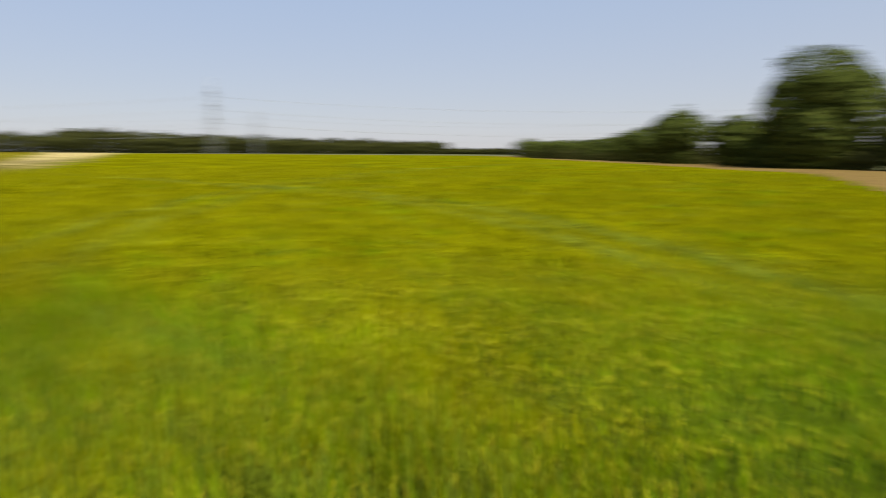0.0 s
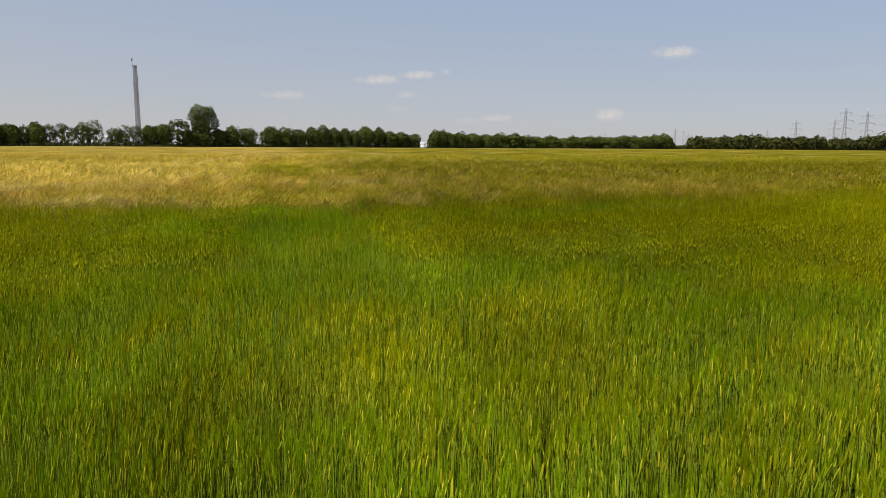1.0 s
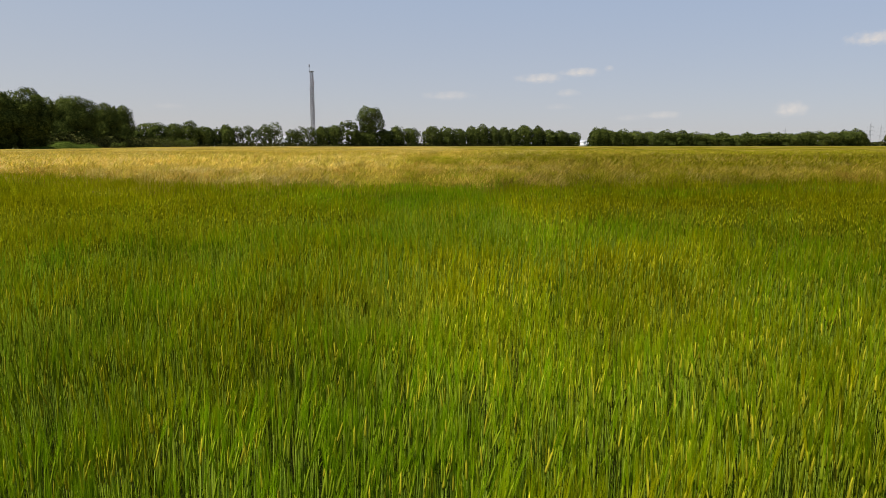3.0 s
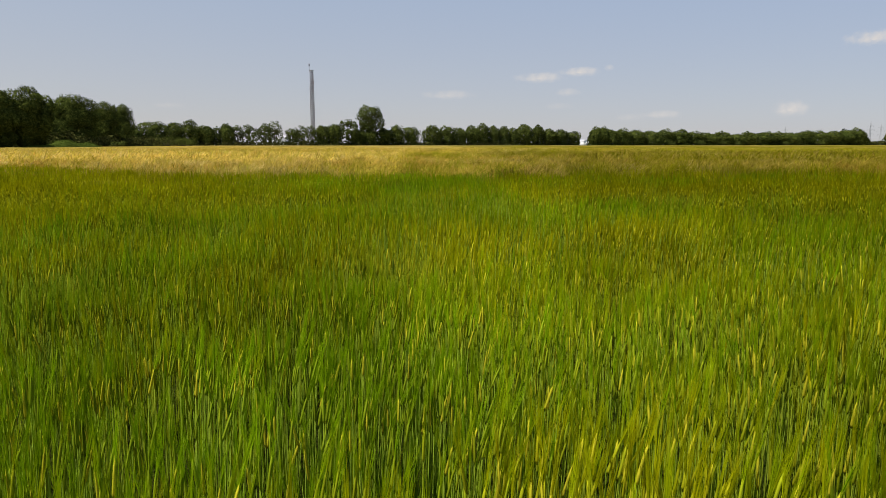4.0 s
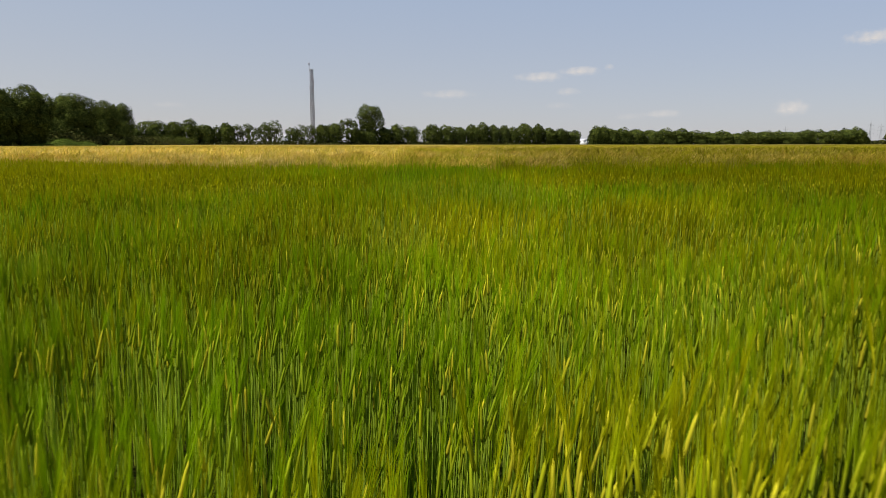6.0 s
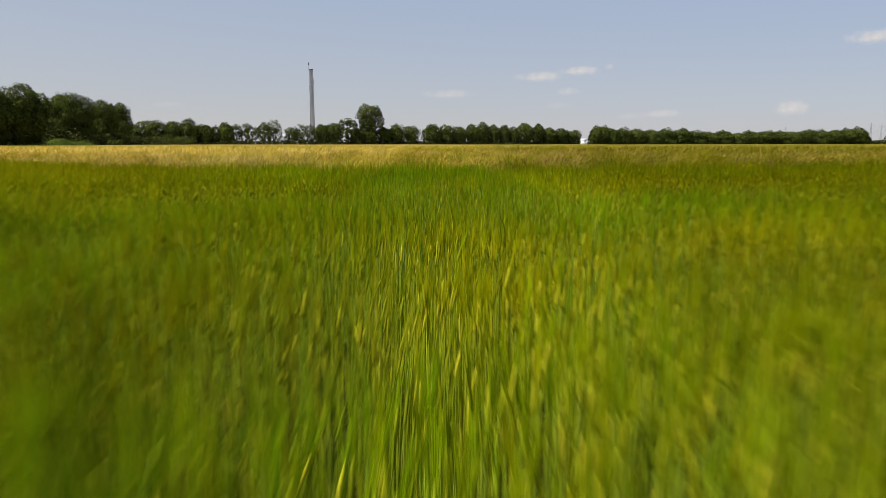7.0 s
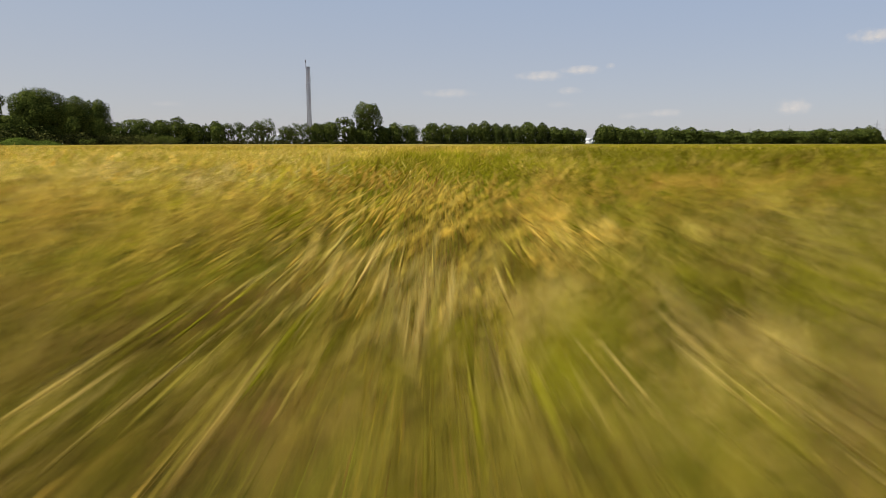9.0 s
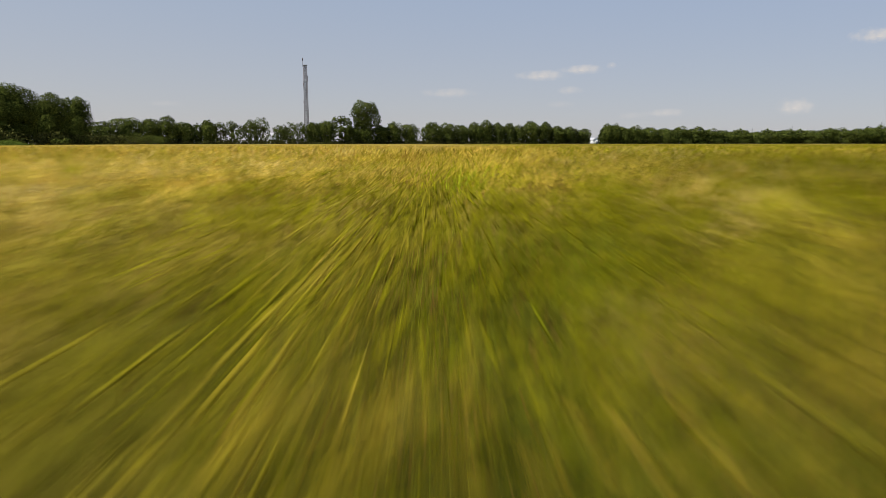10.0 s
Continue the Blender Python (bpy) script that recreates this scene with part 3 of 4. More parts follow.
# ---------------------------------------------------------------- farm buildings behind the trees
def barn(x, y, turn, wide, deep, eaves, ridge, label):
    root = tagged(new("barn"), label, "barn", "farm buildings")
    root.matrix_world = pose(x, y, 0, 0, 0, turn)
    a, b = wide / 2, deep / 2
    for sgn in (-1, 1):
        s = Soup()
        yy, y2 = sgn * b, sgn * (b - 0.3)
        p = [(-a, yy, -0.2), (a, yy, -0.2), (a, yy, eaves), (0, yy, ridge), (-a, yy, eaves), (-a, y2, -0.2), (a, y2, -0.2), (a, y2, eaves), (0, y2, ridge), (-a, y2, eaves)]
        tris = [(0, 1, 2), (0, 2, 4), (2, 3, 4), (5, 7, 6), (5, 9, 7), (7, 9, 8)]
        for i in range(5):
            j = (i + 1) % 5
            tris += [(i, i + 5, j + 5), (i, j + 5, j)]
        s.add([p], tris)
        part("gable_wall", s.mesh("gable_wall", MAT_WHITE), root)
        s = Soup()
        box(s, (sgn * a - 0.15, -b + 0.3, -0.2), (sgn * a + 0.15, b - 0.3, eaves))
        part("side_wall", s.mesh("side_wall", MAT_WHITE), root)
        s = Soup()
        o = 0.5
        p = [(0, -b - o, ridge + 0.05), (0, b + o, ridge + 0.05), (sgn * (a + o), b + o, eaves - 0.2), (sgn * (a + o), -b - o, eaves - 0.2)]
        s.add([p + [(u, v, w + 0.2) for u, v, w in p]], [(0, 1, 2), (0, 2, 3), (4, 6, 5), (4, 7, 6), (0, 4, 5), (0, 5, 1), (1, 5, 6), (1, 6, 2), (2, 6, 7), (2, 7, 3), (3, 7, 4), (3, 4, 0)])
        part("roof", s.mesh("roof", MAT_ROOF), root)
    s = Soup()
    box(s, (-1.8, -b - 0.06, 0), (1.8, -b - 0.01, 3.6))
    part("door", s.mesh("door", MAT_DARK), root, "dark sliding door")


barn(174, 858, 20, 12, 22, 5.2, 8.2, "white barn seen between the tree rows")
barn(-214, 655, -10, 14, 20, 6.5, 9.0, "white farm shed behind the slim trees")
barn(-160, 685, -10, 12, 20, 7.5, 10.5, "white farm shed behind the slim trees")


# grass bank under the old trees
def grass_bank():
    s = Soup()
    g = np.random.default_rng(71)
    t = np.linspace(0, 1, 26)
    pts, tris = [], []
    for i, k in enumerate(t):
        cx, cy = -133 - 12 * k, 220 + 75 * k
        h = 3.3 * math.sin(math.pi * min(1, k * 1.05 + 0.02)) ** 0.7 * (0.8 + 0.2 * math.sin(k * 19))
        for j in range(9):
            u = j / 8 * 2 - 1
            pts.append((cx + 4.5 * u, cy, max(-0.1, h * (1 - u * u)) + 0.12 * g.normal() * (abs(u) < 0.9)))
    for i in range(25):
        for j in range(8):
            p = i * 9 + j
            tris += [(p, p + 1, p + 10), (p, p + 10, p + 9)]
    s.add([pts], tris)
    pts = np.array(pts)
    pick = pts[g.integers(len(pts), size=5000)] + g.normal(size=(5000, 3)) * np.array([0.5, 1.5, 0])
    h = g.uniform(0.15, 0.4, 5000)
    side = g.uniform(-0.15, 0.15, (5000, 2))
    blade = np.stack([pick + np.c_[side, np.zeros(5000)], pick - np.c_[side, np.zeros(5000)], pick + np.c_[g.normal(size=(5000, 2)) * 0.12, h]], 1)
    s.add(blade, [(0, 1, 2)])
    return tagged(new("grass_bank", s.mesh("grass_bank", MAT_GRASS)), "low bank of rough green grass under the old trees", "bank", kind="structure")


grass_bank()


# ---------------------------------------------------------------- clouds
def cloud_material():
    m, n, l, p = material("cloud_vapour")
    n.remove(p)
    tc = n.new("ShaderNodeTexCoord")
    noise_node = n.new("ShaderNodeTexNoise")
    noise_node.inputs["Scale"].default_value, noise_node.inputs["Detail"].default_value = 0.018, 7
    l.new(tc.outputs["Object"], noise_node.inputs["Vector"])
    a = n.new("ShaderNodeAttribute")
    a.attribute_name = "body"
    add = n.new("ShaderNodeMath")
    add.operation = "MULTIPLY_ADD"
    l.new(noise_node.outputs["Fac"], add.inputs[0])
    add.inputs[1].default_value = 1.3
    l.new(a.outputs["Fac"], add.inputs[2])
    mask = n.new("ShaderNodeMapRange")
    mask.interpolation_type = "SMOOTHSTEP"
    l.new(add.outputs[0], mask.inputs[0])
    mask.inputs[1].default_value, mask.inputs[2].default_value = 0.72, 1.9
    thin = n.new("ShaderNodeAttribute")
    thin.attribute_name = "thick"
    mul = n.new("ShaderNodeMath")
    mul.operation = "MULTIPLY"
    l.new(mask.outputs[0], mul.inputs[0])
    l.new(thin.outputs["Fac"], mul.inputs[1])
    e, t, x = n.new("ShaderNodeEmission"), n.new("ShaderNodeBsdfTransparent"), n.new("ShaderNodeMixShader")
    e.inputs[0].default_value, e.inputs[1].default_value = (1.0, 0.945, 0.905, 1), 0.53
    l.new(mul.outputs[0], x.inputs[0])
    l.new(t.outputs[0], x.inputs[1])
    l.new(e.outputs[0], x.inputs[2])
    l.new(x.outputs[0], n["Material Output"].inputs["Surface"])
    return m


MAT_CLOUD = cloud_material()


def cloud(x, z, wide, high, thick, y=4000.0):
    """A small fair-weather cloud far beyond the fields."""
    s = Soup()
    n, k = 32, 8
    pts, tris, body = [(0, 0, 0)], [], [1.0]
    for i in range(1, k + 1):
        for j in range(n):
            w = j / n * 2 * math.pi
            r = i / k
            flat = 0.55 if math.sin(w) < 0 else 1.0
            pts.append((wide * 0.75 * r * math.cos(w), -60 * (1 - r * r), high * 0.95 * r * math.sin(w) * flat))
            body.append(1 - r ** 1.3)
    for j in range(n):
        tris.append((0, 1 + j, 1 + (j + 1) % n))
    for i in range(k - 1):
        for j in range(n):
            p, q = 1 + i * n + j, 1 + i * n + (j + 1) % n
            tris += [(p, p + n, q + n), (p, q + n, q)]
    s.add([pts], tris)
    me = s.mesh("cloud", MAT_CLOUD, True)
    me.attributes.new("body", "FLOAT", "POINT").data.foreach_set("value", np.array(body, np.float32))
    me.attributes.new("thick", "FLOAT", "POINT").data.foreach_set("value", np.full(len(body), thick, np.float32))
    ob = tagged(new("cloud", me), "small white fair-weather cloud in a hazy sky", "cloud", "clouds", "structure")
    ob.matrix_world = pose(x, y, z, 0, 0, -math.degrees(math.atan2(x, y)))
    ob.visible_shadow = False
    return ob


for cx, cz, cw, ch, ck in [(552, 385, 229, 52, 0.8), (777, 419, 197, 46, 0.85), (709, 306, 115, 39, 0.45), (653, 229, 131, 33, 0.2), (29, 290, 246, 46, 0.5),
                           (-1589, 220, 164, 26, 0.2), (1256, 182, 197, 39, 0.55), (1061, 166, 131, 33, 0.25), (1995, 210, 164, 79, 0.85), (2442, 603, 236, 72, 0.9), (947, 444, 46, 29, 0.4)]:
    cloud(cx, cz - (15 if cx > 0 else 0), cw, ch, ck)


# ---------------------------------------------------------------- the crop
def wheel_tracks(x, y):
    """1 in the wheel tracks that a tractor left in the green barley: one pair along the edge of the ripe crop, one swinging away."""
    bow = y + 4.0 - 0.013 * np.maximum(x - 6, 0) ** 2
    along = y - 10.6 - 0.25 * waves(x, x * 0, 9, 61) + 0.0022 * np.maximum(x - 8, 0) ** 2
    near = 0.75 + 0.25 * waves(x, y, 2.3, 62)
    return np.clip(np.exp(-(bow / 0.4) ** 2) + np.exp(-((bow + 1.9) / 0.4) ** 2) + near * (np.exp(-(along / 0.32) ** 2) + np.exp(-((along - 2.0) / 0.32) ** 2) * (x > 0.5)), 0, 1)


def thin_patches(x, y):
    """Patches where the stand is thin and the blue-green stems show."""
    return np.clip(waves(x, y, 3.1, 41) * 1.6 - 0.9, 0, 1)


def pigments(x, y, g):
    """Colours of awns, ears, leaves and stems of plants at x, y; and how ripe they are."""
    n = len(x)
    side = ripe_side(x, y)
    wide = 0.8 + 0.3 * np.clip(x - 10, 0, 25)
    ripe = np.clip(side / wide + 0.5 + 0.2 * g.normal(size=n), 0, 1)
    olive = 0.24 + 0.5 * np.clip(np.hypot(x, 0.2 * y) / 9, 0, 1) + 0.5 * np.clip((x - 4) / 12, 0, 1) - 0.5 * np.exp(-(side + 2.5) ** 2 / 8) + 0.25 * np.clip((-x - 2) / 5, 0, 1) + 0.4 * np.clip((np.abs(x) - 0.6) / 1.5, 0, 1) * np.clip((y - 8) / 4, 0, 1)
    olive = np.clip(olive + 0.4 * waves(x, y, 9, 8) + 0.35 * waves(x, y, 2.6, 9) + 0.25 * g.normal(size=n), 0, 1)[:, None]
    # the ripe crop: greener along its fringe and to the east, straw-coloured far off and to the west
    fringe = np.exp(-((side - 2.5) / 4) ** 2 - (x / 8) ** 2)
    unripe = np.exp(-((x - 1) / 7) ** 2) * np.clip((side - 1) / 4, 0, 1) * np.clip((78 - y) / 20, 0, 1)
    tan = 0.88 + 0.15 * np.clip(-x / 4, 0, 1) - 0.3 * fringe - (0.28 - 0.24 * np.exp(-((y - 32.5) / 4) ** 2)) * unripe - 0.45 * np.exp(-((x + 0.7) / 1.9) ** 2) * np.clip((y - 35) / 4, 0, 1) * np.clip((75 - y) / 20, 0, 1) - 0.55 * np.clip((x - 2) / 6, 0, 1) - 0.35 * np.clip((x - 18) / 20, 0, 1) + 0.3 * np.clip((y - 0.5 * x - 85) / 60, 0, 1) - 0.22 * np.clip((y - 45) / 40, 0, 1) * np.clip(-x / 15, 0, 1) - 0.16 * np.clip((y - 38) / 4, 0, 1)
    tan = np.clip(tan + 0.25 * waves(x, y, 14, 12) + 0.5 * waves(x, y, 1.0, 13) + 0.5 * waves(x, y, 2.4, 14) + 0.15 * g.normal(size=n), 0, 1)[:, None]
    tan = tan * (1 - 0.45 * np.exp(-((x + 1.2) / 1.6) ** 2) * np.clip((y - 37.5) / 2, 0, 1) * np.clip((60 - y) / 6, 0, 1))[:, None]
    tuft = np.clip(waves(x, y, 1.4, 71) * 1.6 - 0.75, 0, 1) * np.clip((140 - y) / 60, 0.25, 1)
    ripe = ripe * (1 - 0.7 * tuft)
    shade = np.where(side > 0, g.uniform(0.9, 1.1, n), g.uniform(0.78, 1.22, n)) * (1 + 0.13 * waves(x, y, 3.5, 31) + 0.07 * waves(x, y, 1.2, 32) + 0.2 * waves(x, y, 0.9, 33) * (side > 0))
    # deeper green towards the ripe crop and to both sides of the thin strip in the middle
    deep = 0.11 * np.clip((np.hypot(x, y) - 8) / 8, 0, 1) + 0.26 * np.clip((x - 3) / 6, 0, 1) * np.clip((y - 0.6 * x) / 3, 0, 1) * np.clip((26 - x) / 12, 0, 1)
    deep = deep + 0.13 * np.exp(-((x + 1.8) / 1.8) ** 2) * np.clip(3.2 - y / 6, 0, 1) * (y > 0) + 0.2 * np.clip((x - 0.8) / 2.5, 0, 1) * np.clip((12 - x) / 6, 0, 1) + 0.06 * np.exp(-((side + 2.5) / 2.2) ** 2)
    # off to the east the stand is even and bright
    east = np.clip((np.degrees(np.arctan2(x, np.maximum(y, 0.1))) - 30) / 25, 0, 1) * np.clip(x / 2, 0, 1)
    close = np.clip((13 - np.hypot(x, y)) / 7, 0, 1)
    deep = np.minimum(deep + 0.16 * np.clip((x - 14) / 15, 0, 1), 0.4) * (1 - east * (0.5 + 0.5 * close))
    shade = shade * (1 + 0.14 * east * close * (side < 0))
    # the ripe stand is darker near its fringe and to the east, lighter farther in
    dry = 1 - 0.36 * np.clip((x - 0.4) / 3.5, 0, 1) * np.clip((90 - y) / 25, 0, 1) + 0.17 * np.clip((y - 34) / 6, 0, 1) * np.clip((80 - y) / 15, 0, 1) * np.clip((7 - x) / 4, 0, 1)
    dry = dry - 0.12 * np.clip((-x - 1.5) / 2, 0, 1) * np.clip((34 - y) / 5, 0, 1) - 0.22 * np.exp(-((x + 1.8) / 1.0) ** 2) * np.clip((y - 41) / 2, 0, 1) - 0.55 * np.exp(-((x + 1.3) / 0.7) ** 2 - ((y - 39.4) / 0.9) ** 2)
    # darker patches strewn at random through the ripe stand
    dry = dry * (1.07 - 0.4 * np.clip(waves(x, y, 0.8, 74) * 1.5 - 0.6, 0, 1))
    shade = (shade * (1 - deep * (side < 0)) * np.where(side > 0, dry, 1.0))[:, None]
    rust = np.clip(waves(0.5 * x, y, 3.6, 72) * 1.3 - 0.35 + 0.25 * np.exp(-((side - 2.5) / 4) ** 2) * np.clip((2 - x) / 4, 0, 1) + 0.5 * np.exp(-((y - 34.5) / 7) ** 2 - (x / 7) ** 2), 0, 1)[:, None] * 0.8
    pallor = np.clip(waves(0.35 * x, y, 5.5, 73) * 1.3 - 0.2 + 0.6 * np.exp(-((y - 56) / 24) ** 2) * np.clip((-x - 2) / 3, 0, 1), 0, 1)[:, None] * 0.8
    r = ripe[:, None]

    def mix(a, b, f):
        return np.array(a) * (1 - f) + np.array(b) * f

    def straws(fresh, dry):
        return mix(fresh, mix(mix(dry, (0.50, 0.27, 0.05), rust), (0.66, 0.515, 0.19), pallor), tan)

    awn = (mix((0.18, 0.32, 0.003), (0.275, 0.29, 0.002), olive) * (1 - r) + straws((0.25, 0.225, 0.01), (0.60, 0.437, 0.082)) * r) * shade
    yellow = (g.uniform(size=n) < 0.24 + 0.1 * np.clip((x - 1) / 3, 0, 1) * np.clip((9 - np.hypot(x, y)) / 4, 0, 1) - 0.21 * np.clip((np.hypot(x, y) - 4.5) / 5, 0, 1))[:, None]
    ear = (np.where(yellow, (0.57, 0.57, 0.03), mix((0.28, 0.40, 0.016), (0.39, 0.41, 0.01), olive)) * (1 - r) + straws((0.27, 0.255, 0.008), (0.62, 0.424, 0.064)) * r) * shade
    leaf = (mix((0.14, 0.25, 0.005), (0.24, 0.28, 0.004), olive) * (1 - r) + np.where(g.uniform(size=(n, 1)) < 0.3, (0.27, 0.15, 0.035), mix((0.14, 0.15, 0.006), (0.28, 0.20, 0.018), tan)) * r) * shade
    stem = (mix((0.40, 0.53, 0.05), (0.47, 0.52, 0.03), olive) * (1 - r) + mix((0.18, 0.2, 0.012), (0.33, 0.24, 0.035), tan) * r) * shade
    yellowing = np.array((1.1, 1.0, 1.0)) * (1 - r) + r
    awn, ear, leaf = awn * yellowing, ear * yellowing, leaf * yellowing
    pale = (np.clip((x - 60) / 40, 0, 1) * np.clip((0.09 * x - side) / 4, 0, 1))[:, None] * r
    pale = np.maximum(pale, 0.85 * r * np.clip((y - (683 + 0.402 * x - 80)) / 30, 0, 1)[:, None])
    straw = np.array((0.78, 0.62, 0.25)) * shade
    awn, ear, leaf = awn * (1 - pale) + straw * pale, ear * (1 - pale) + straw * pale, leaf * (1 - pale) + straw * pale
    blue = np.clip(wheel_tracks(x, y) + 0.35 * thin_patches(x, y), 0, 1)[:, None] * (1 - r) * 0.75
    cool = np.array((0.23, 0.33, 0.05)) * shade
    awn, ear, leaf = awn * (1 - 0.7 * blue) + cool * 0.7 * blue, ear * (1 - 0.5 * blue) + cool * 0.5 * blue, leaf * (1 - 0.7 * blue) + cool * 0.7 * blue
    return awn, ear, leaf, stem, ripe


def tops(x, y):
    """Height of the crop; lower along the wheel tracks of the tractor."""
    ripe = ripe_side(x, y) > 0
    h = np.where(ripe, RIPE_TOP, GREEN_TOP + 0.045 * waves(x, y, 0.7, 20) + 0.045 * waves(0.6 * x, y, 1.7, 27)) + 0.05 * waves(x, y, 5.0, 15) + 0.035 * waves(x, y, 1.6, 16)
    h = h + (0.08 * waves(x, y, 2.6, 17) + 0.12 * waves(x, y, 1.1, 18) + 0.10 * waves(x, y, 0.55, 19)) * ripe
    h = np.minimum(h, 1.12)
    return h - (0.42 * wheel_tracks(x, y) + 0.1 * thin_patches(x, y)) * ~ripe


def blades(soup, base, up, bend, length, width, colour, turn, steps):
    """Tapering ribbons from base along up, bending over towards bend."""
    s = np.linspace(0, 1, steps + 1)
    line = base[:, None] + up[:, None] * (length[:, None] * s)[..., None] + bend[:, None] * (length[:, None] * s ** 2)[..., None]
    side = np.stack([np.cos(turn), np.sin(turn), np.zeros(len(turn))], 1)[:, None] * (width[:, None] * (1 - s ** 2.5))[..., None] * 0.5
    pts = np.concatenate([(line - side)[:, :-1], (line + side)[:, :-1], line[:, -1:]], 1)
    tris = []
    for i in range(steps - 1):
        tris += [(i, steps + i, steps + i + 1), (i, steps + i + 1, i + 1)]
    tris.append((steps - 1, 2 * steps - 1, 2 * steps))
    soup.add(pts, tris, colour)


def spindles(soup, base, way, length, width, colour, sides, rings):
    """Ears of grain: spindles along the way, with the given share of length and of width at each ring."""
    n = len(base)
    ref = np.tile([0.3, 1.0, 0.1], (n, 1))
    a = np.cross(way, ref)
    a /= np.linalg.norm(a, axis=1)[:, None]
    b = np.cross(way, a)
    pts = [base]
    for along, wide in rings:
        for k in range(sides):
            w = k / sides * 2 * math.pi
            pts.append(base + way * (length * along)[:, None] + (a * math.cos(w) + b * math.sin(w)) * (width * 0.5 * wide)[:, None])
    pts.append(base + way * length[:, None])
    tris = []
    last = 1 + sides * (len(rings) - 1)
    for k in range(sides):
        q = (k + 1) % sides
        tris += [(0, 1 + q, 1 + k), (last + k, last + q, last + sides)]
        for m in range(len(rings) - 1):
            c = 1 + m * sides
            tris += [(c + k, c + q, c + q + sides), (c + k, c + q + sides, c + k + sides)]
    soup.add(np.stack(pts, 1), tris, colour)


def plants(soup, x, y, g, level):
    """Barley plants; level 0 is the nearest with most detail, 3 the farthest."""
    n = len(x)
    if not n:
        return
    awn, ear, leaf, stem, ripe = pigments(x, y, g)
    h = tops(x, y) + 0.045 * g.normal(size=n) + 0.09 * (g.uniform(size=n) < 0.04)
    foot = np.stack([x, y, np.zeros(n)], 1)
    # the ripe straws lie over in swirls, the green ones stand every way
    az = np.where(ripe > 0.4, 0.4 + 2.2 * waves(x, y, 3.2, 51) + 0.95 * g.normal(size=n), g.uniform(0, 6.283, n))
    lean = np.abs(g.normal(size=n)) * (0.038 + 0.09 * ripe)
    blow = np.stack([0.01 + ripe * (0.08 + 0.22 * waves(x, y, 1.7, 23)) + 0.03 * waves(x, y, 6, 21), 0.03 * waves(x, y, 4, 22) + 0.2 * ripe * waves(x, y, 1.8, 24), np.zeros(n)], 1)
    tilt = np.stack([np.cos(az) * lean, np.sin(az) * lean, np.zeros(n)], 1) + blow
    up = np.tile([0.0, 0, 1], (n, 1))
    ear_len = g.uniform(0.105, 0.155, n)
    stem_len = h - ear_len
    neck = foot + up * stem_len[:, None] + tilt * stem_len[:, None]
    nod = tilt * 2.6 + np.stack([np.cos(az), np.sin(az), 0 * az], 1) * (0.09 + 0.95 * ripe * g.uniform(0.3, 1.5, n))[:, None]
    way = nod + np.array([0, 0, 1.0])
    way /= np.linalg.norm(way, axis=1)[:, None]
    face = g.uniform(-1.5, 0.6, n)
    start = {0: 0.05, 1: 0.5, 2: 0.55, 3: 0.6}[level]
    if level < 2:
        cut = foot + (up + tilt * start) * (stem_len * start)[:, None]
        if level == 0:
            # three-sided straws
            tip = neck + way * (ear_len * 0.1)[:, None]
            pts = []
            for end, wide in ((cut, 0.0027), (tip, 0.0018)):
                for k in range(3):
                    pts.append(end + np.stack([np.cos(face + k * 2.094), np.sin(face + k * 2.094), 0 * face], 1) * wide)
            soup.add(np.stack(pts, 1), [(0, 1, 4), (0, 4, 3), (1, 2, 5), (1, 5, 4), (2, 0, 3), (2, 3, 5)], stem)
        else:
            blades(soup, cut, up + tilt * (1 + start), tilt * 0, stem_len * (1 - start), np.full(n, 0.0034), stem, face, 1)
    number, grow = {0: (2, 0.95), 1: (2, 1.4), 2: (1, 1.8), 3: (0, 3.0)}[level]
    for k in range(number):
        z = g.uniform(*((0.1, 0.45) if level < 2 else (0.3, 0.72)), n) * stem_len
        at = foot + up * z[:, None] + tilt * (z ** 2 / stem_len)[:, None]
        w = g.uniform(0, 6.283, n)
        out = np.stack([np.cos(w), np.sin(w), 0 * w], 1)
        length = g.uniform(0.2, 0.38, n) * (1 - 0.4 * ripe)
        blades(soup, at, up * 0.98 + out * g.uniform(0.02, 0.12, n)[:, None], out * (0.35 * g.uniform(0, 1, n) ** 2)[:, None] - up * (0.3 * g.uniform(0, 1, n) ** 2)[:, None], length,
               g.uniform(0.006, 0.011, n) * grow, leaf, w + 1.57 + g.uniform(-0.7, 0.7, n), {0: 2, 1: 1, 2: 1, 3: 1}[level])
    if level == 0:
        spindles(soup, neck, way, ear_len, g.uniform(0.0105, 0.015, n), ear, 3, ((0.14, 0.95), (0.72, 0.8)))
    elif level == 1:
        spindles(soup, neck, way, ear_len * 1.05, g.uniform(0.014, 0.018, n), ear, 3, ((0.4, 1.0),))
    else:
        blades(soup, neck, way, way * 0, ear_len * (1.1 if level == 2 else 2.2), np.full(n, 0.016 if level == 2 else 0.04), ear, face, 1)
    number, wide = {0: (16, 0.0025), 1: (8, 0.0052), 2: (3, 0.009), 3: (2, 0.035)}[level]
    for k in range(number):
        w = g.uniform(0, 6.283, n)
        out = np.stack([np.cos(w), np.sin(w), 0 * w], 1) * (g.uniform(0.02, 0.09, n) * (1 + ripe))[:, None]
        blades(soup, neck + way * (ear_len * g.uniform(0.2, 0.8, n))[:, None], way + out, tilt * 0.4, g.uniform(0.12, 0.23, n) * (1.5 if level == 3 else 1 - 0.3 * ripe), np.full(n, wide), awn, face + g.uniform(-0.6, 0.6, n), 1)


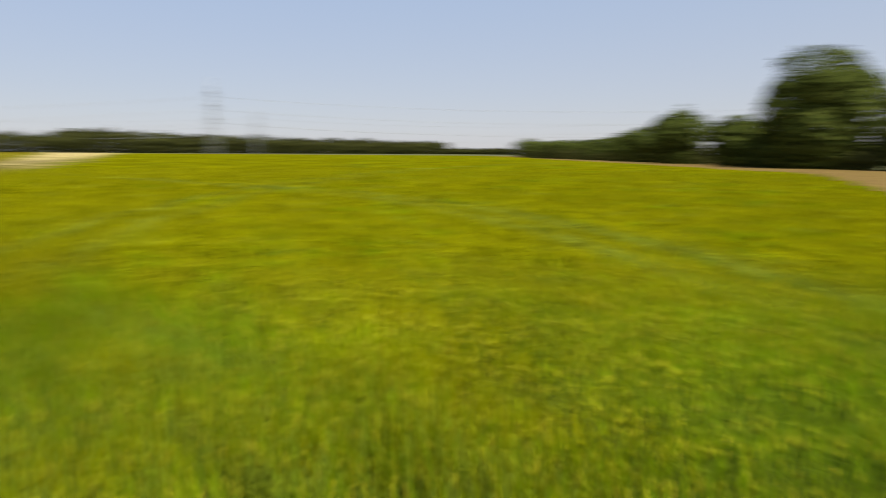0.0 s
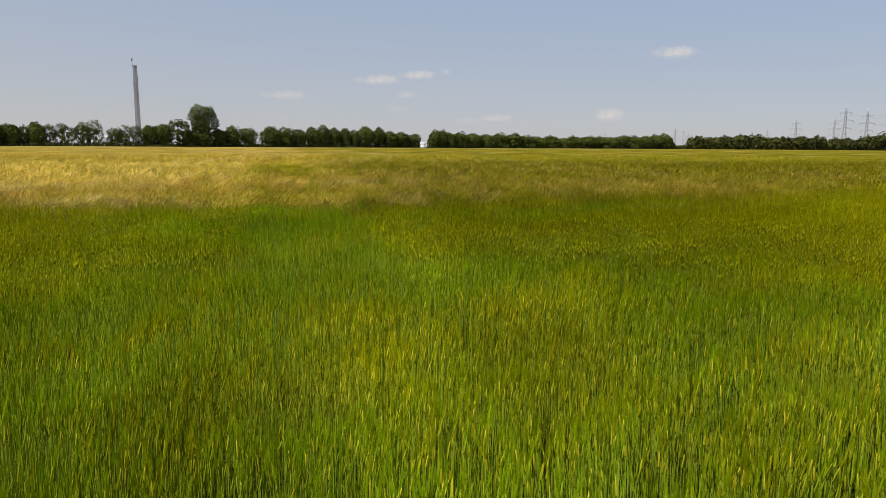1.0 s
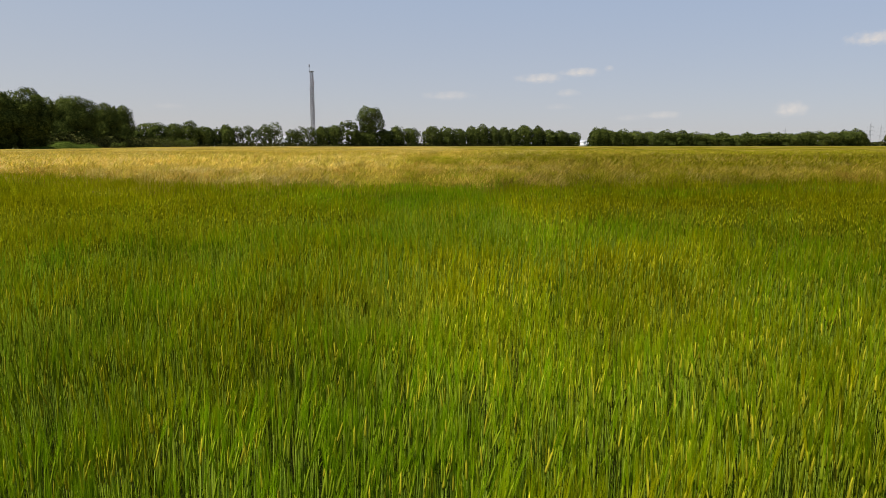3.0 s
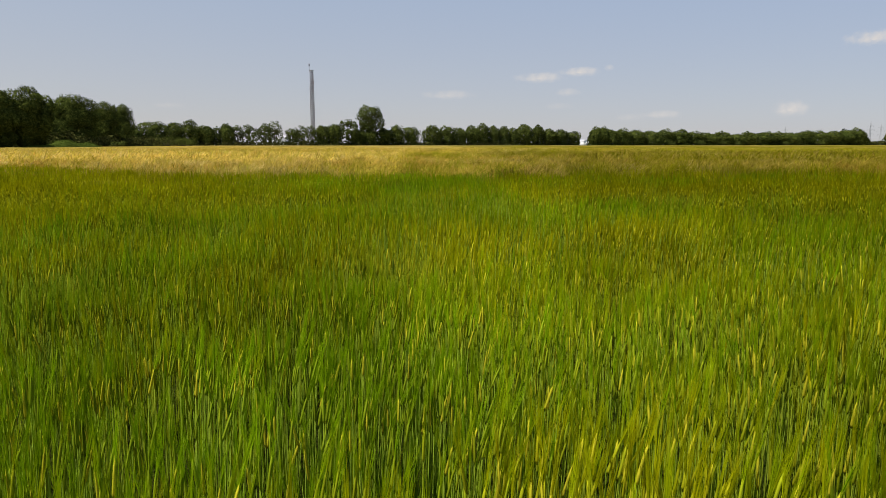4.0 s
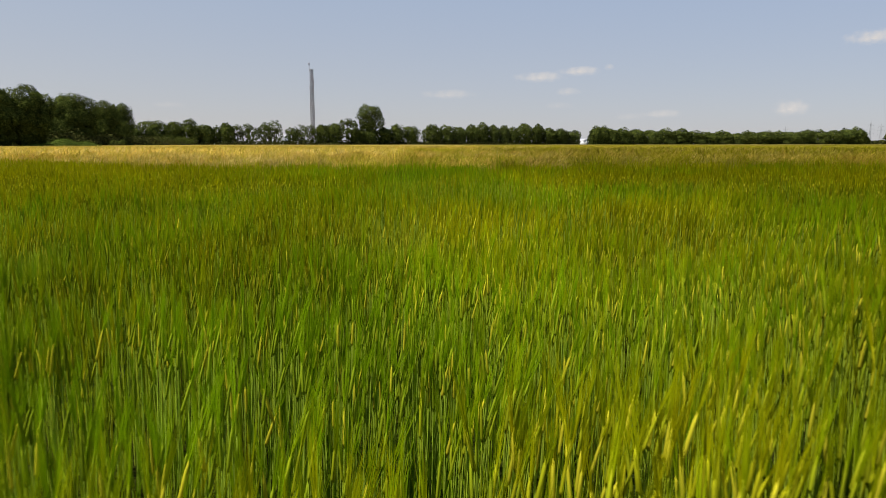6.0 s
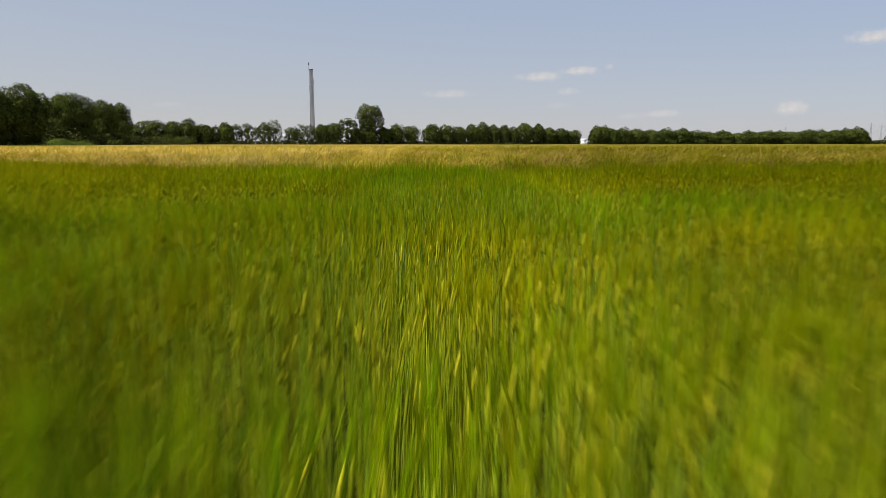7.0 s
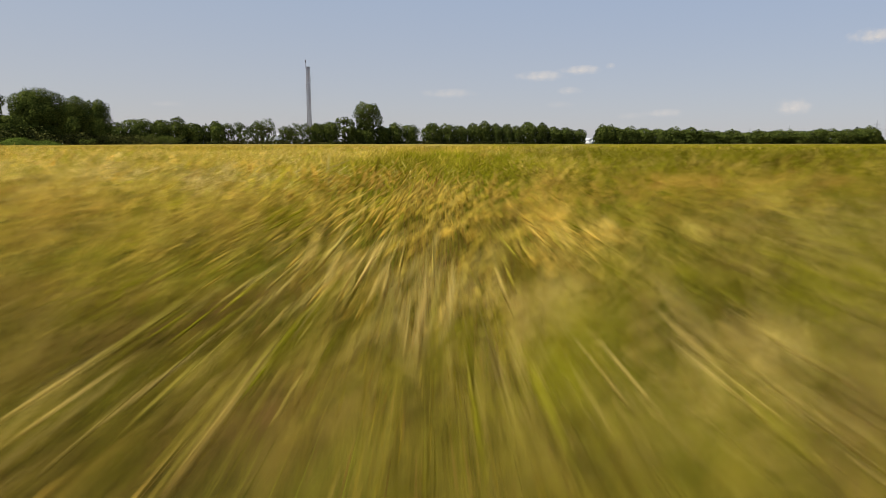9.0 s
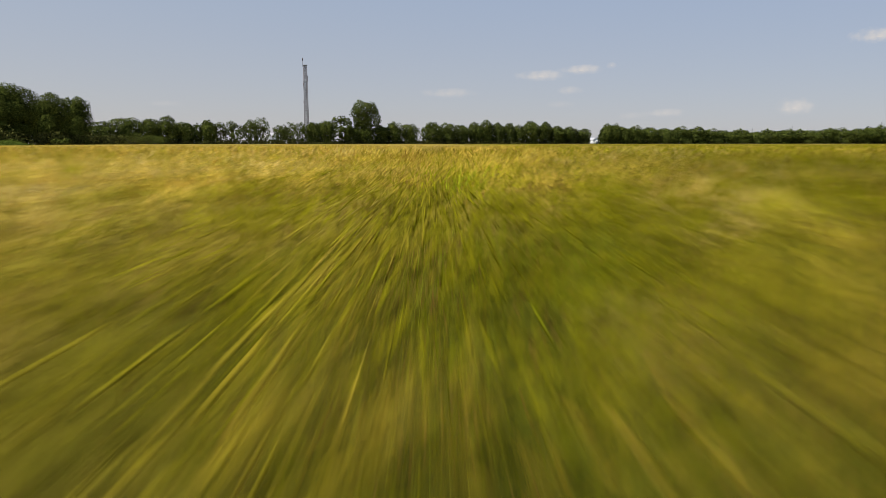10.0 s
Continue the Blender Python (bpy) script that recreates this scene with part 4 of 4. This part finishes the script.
def scatter(g, r0, r1, a0, a1, density, cx=0.0, cy=0.0):
    """Random places in a ring sector; angles in degrees to the right of the heading."""
    a0, a1 = radians(a0), radians(a1)
    n = int(density * (a1 - a0) / 2 * (r1 * r1 - r0 * r0))
    r, a = np.sqrt(g.uniform(r0 * r0, r1 * r1, n)), g.uniform(a0, a1, n)
    return cx + r * np.sin(a), cy + r * np.cos(a)


def build_crop():
    g = np.random.default_rng(5)
    green, gold = Soup(), Soup()

    def sow(level, x, y, keep=None):
        ok = in_field(x, y)
        if keep is not None:
            ok &= keep(x, y)
        x, y = x[ok], y[ok]
        # rows of the seed drill
        y = y - 0.45 * ((y / 0.125) % 1 - 0.5) * 0.125
        ripe = ripe_side(x, y) > 0
        plants(green, x[~ripe], y[~ripe], g, level)
        plants(gold, x[ripe], y[ripe], g, level)

    def off_lane(x, y):
        return ~((np.abs(x) < 2.0) & (y > 0))

    def tufted(x, y):
        return g.uniform(size=len(x)) < 0.7 + 0.45 * waves(x, y, 0.6, 25) + 0.25 * waves(x, y, 1.4, 26)

    sow(0, *scatter(g, 0.7, 5.5, -38, 60, 330), tufted)
    sow(0, *scatter(g, 5.5, 11.0, -38, 51, 205), tufted)
    sow(0, g.uniform(-1.5, 1.5, 3000), g.uniform(10.8, 18.6, 3000), lambda x, y: np.hypot(x, y) > 11)
    sow(1, *scatter(g, 11.0, 19, -37, 51, 115), lambda x, y: np.abs(x) > 1.5)
    lane = g.uniform(-2.0, 2.0, 4600), g.uniform(18.5, 57, 4600)
    sow(1, np.repeat(lane[0], 4) + g.normal(size=18400) * 0.25, np.repeat(lane[1], 4) + g.normal(size=18400) * 0.25, lambda x, y: np.hypot(x, y) > 19)
    sow(2, *scatter(g, 19, 40, -37, 51, 66), lambda x, y: ~((np.abs(x) < 2.0) & (y > 18)))
    sow(2, *scatter(g, 19, 50, -37, 40, 36), lambda x, y: off_lane(x, y) & (ripe_side(x, y) > -1) & (g.uniform(26, 50, len(x)) > np.hypot(x, y)))
    sow(2, *scatter(g, 1, 42, -37, 37, 48, 0.0, 36.0), lambda x, y: (np.hypot(x, y) > 40) & ~((np.abs(x) < 2.0) & (y < 57)))
    sow(1, *scatter(g, 19, 27, -37, 40, 70), lambda x, y: (np.abs(ripe_side(x, y) - 0.3) < 1.3) & off_lane(x, y))
    sow(3, *scatter(g, 33, 75, -38, 51, 15.0), lambda x, y: ((np.hypot(x, y - 36) > 38) | (np.abs(x) > 0.72 * (y - 36))) & (g.uniform(33, 44, len(x)) < np.hypot(x, y)))
    sow(3, *scatter(g, 75, 140, -38, 48, 4.0))
    sow(3, *scatter(g, 28, 75, -37, 37, 13.0, 0.0, 50.0))
    sow(1, *scatter(g, 1.0, 10, 51, 140, 100))
    sow(2, *scatter(g, 10, 36, 51, 140, 30))
    sow(3, *scatter(g, 36, 80, 51, 140, 4.0))

    # the closed mass of leaves and, farther off, of ears: rings round the start
    r = np.concatenate([[0.0], np.geomspace(0.5, 1100, 170)])
    m = 300
    a = np.linspace(0, 2 * np.pi, m + 1)[:-1]
    x, y = r[:, None] * np.sin(a), r[:, None] * np.cos(a)
    lane_far = np.hypot(np.maximum(np.abs(x) - 2.0, 0), np.where(y < 0, y, np.maximum(y - 52, 0)))
    rise = np.clip((lane_far - 2) / 30, 0, 1)
    rise = rise * rise * (3 - 2 * rise)
    z = 0.05 + np.where(ripe_side(x, y) > 0, 0.78, 0.62) * rise + 0.05 * rise * waves(x, y, 5.0, 15) + 0.03 * waves(x, y, 0.9, 17)
    fx, fy = x.ravel(), y.ravel()
    awn, ear, leaf, stem, ripe = pigments(fx, fy, np.random.default_rng(9))
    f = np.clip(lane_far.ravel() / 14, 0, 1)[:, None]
    # shade between plants put into the colour: near-black by the lane, half-tone beyond
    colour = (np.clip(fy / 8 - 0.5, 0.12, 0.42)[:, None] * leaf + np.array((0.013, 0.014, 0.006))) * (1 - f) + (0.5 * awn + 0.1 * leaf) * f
    pts = np.stack([fx, fy, z.ravel()], 1)
    i, j = np.meshgrid(np.arange(len(r) - 1), np.arange(m), indexing="ij")
    p, q = (i * m + j).ravel(), (i * m + (j + 1) % m).ravel()
    mx, my = (fx[p] + fx[q + m]) / 2, (fy[p] + fy[q + m]) / 2
    ok = in_field(mx, my)
    side = ripe_side(mx, my) > 0
    masses = []
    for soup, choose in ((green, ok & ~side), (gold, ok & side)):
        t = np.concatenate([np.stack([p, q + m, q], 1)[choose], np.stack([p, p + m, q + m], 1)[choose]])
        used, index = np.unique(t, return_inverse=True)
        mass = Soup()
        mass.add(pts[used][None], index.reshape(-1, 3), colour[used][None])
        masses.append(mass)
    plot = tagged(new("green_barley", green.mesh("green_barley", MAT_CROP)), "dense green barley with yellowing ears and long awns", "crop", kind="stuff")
    part("shaded_leaf_mass", masses[0].mesh("shaded_leaf_mass", MAT_CANOPY, True), plot)
    plot = tagged(new("ripe_barley", gold.mesh("ripe_barley", MAT_CROP)), "ripening golden barley with nodding bearded ears", "crop", kind="stuff")
    part("shaded_leaf_mass", masses[1].mesh("shaded_leaf_mass", MAT_CANOPY, True), plot)


build_crop()
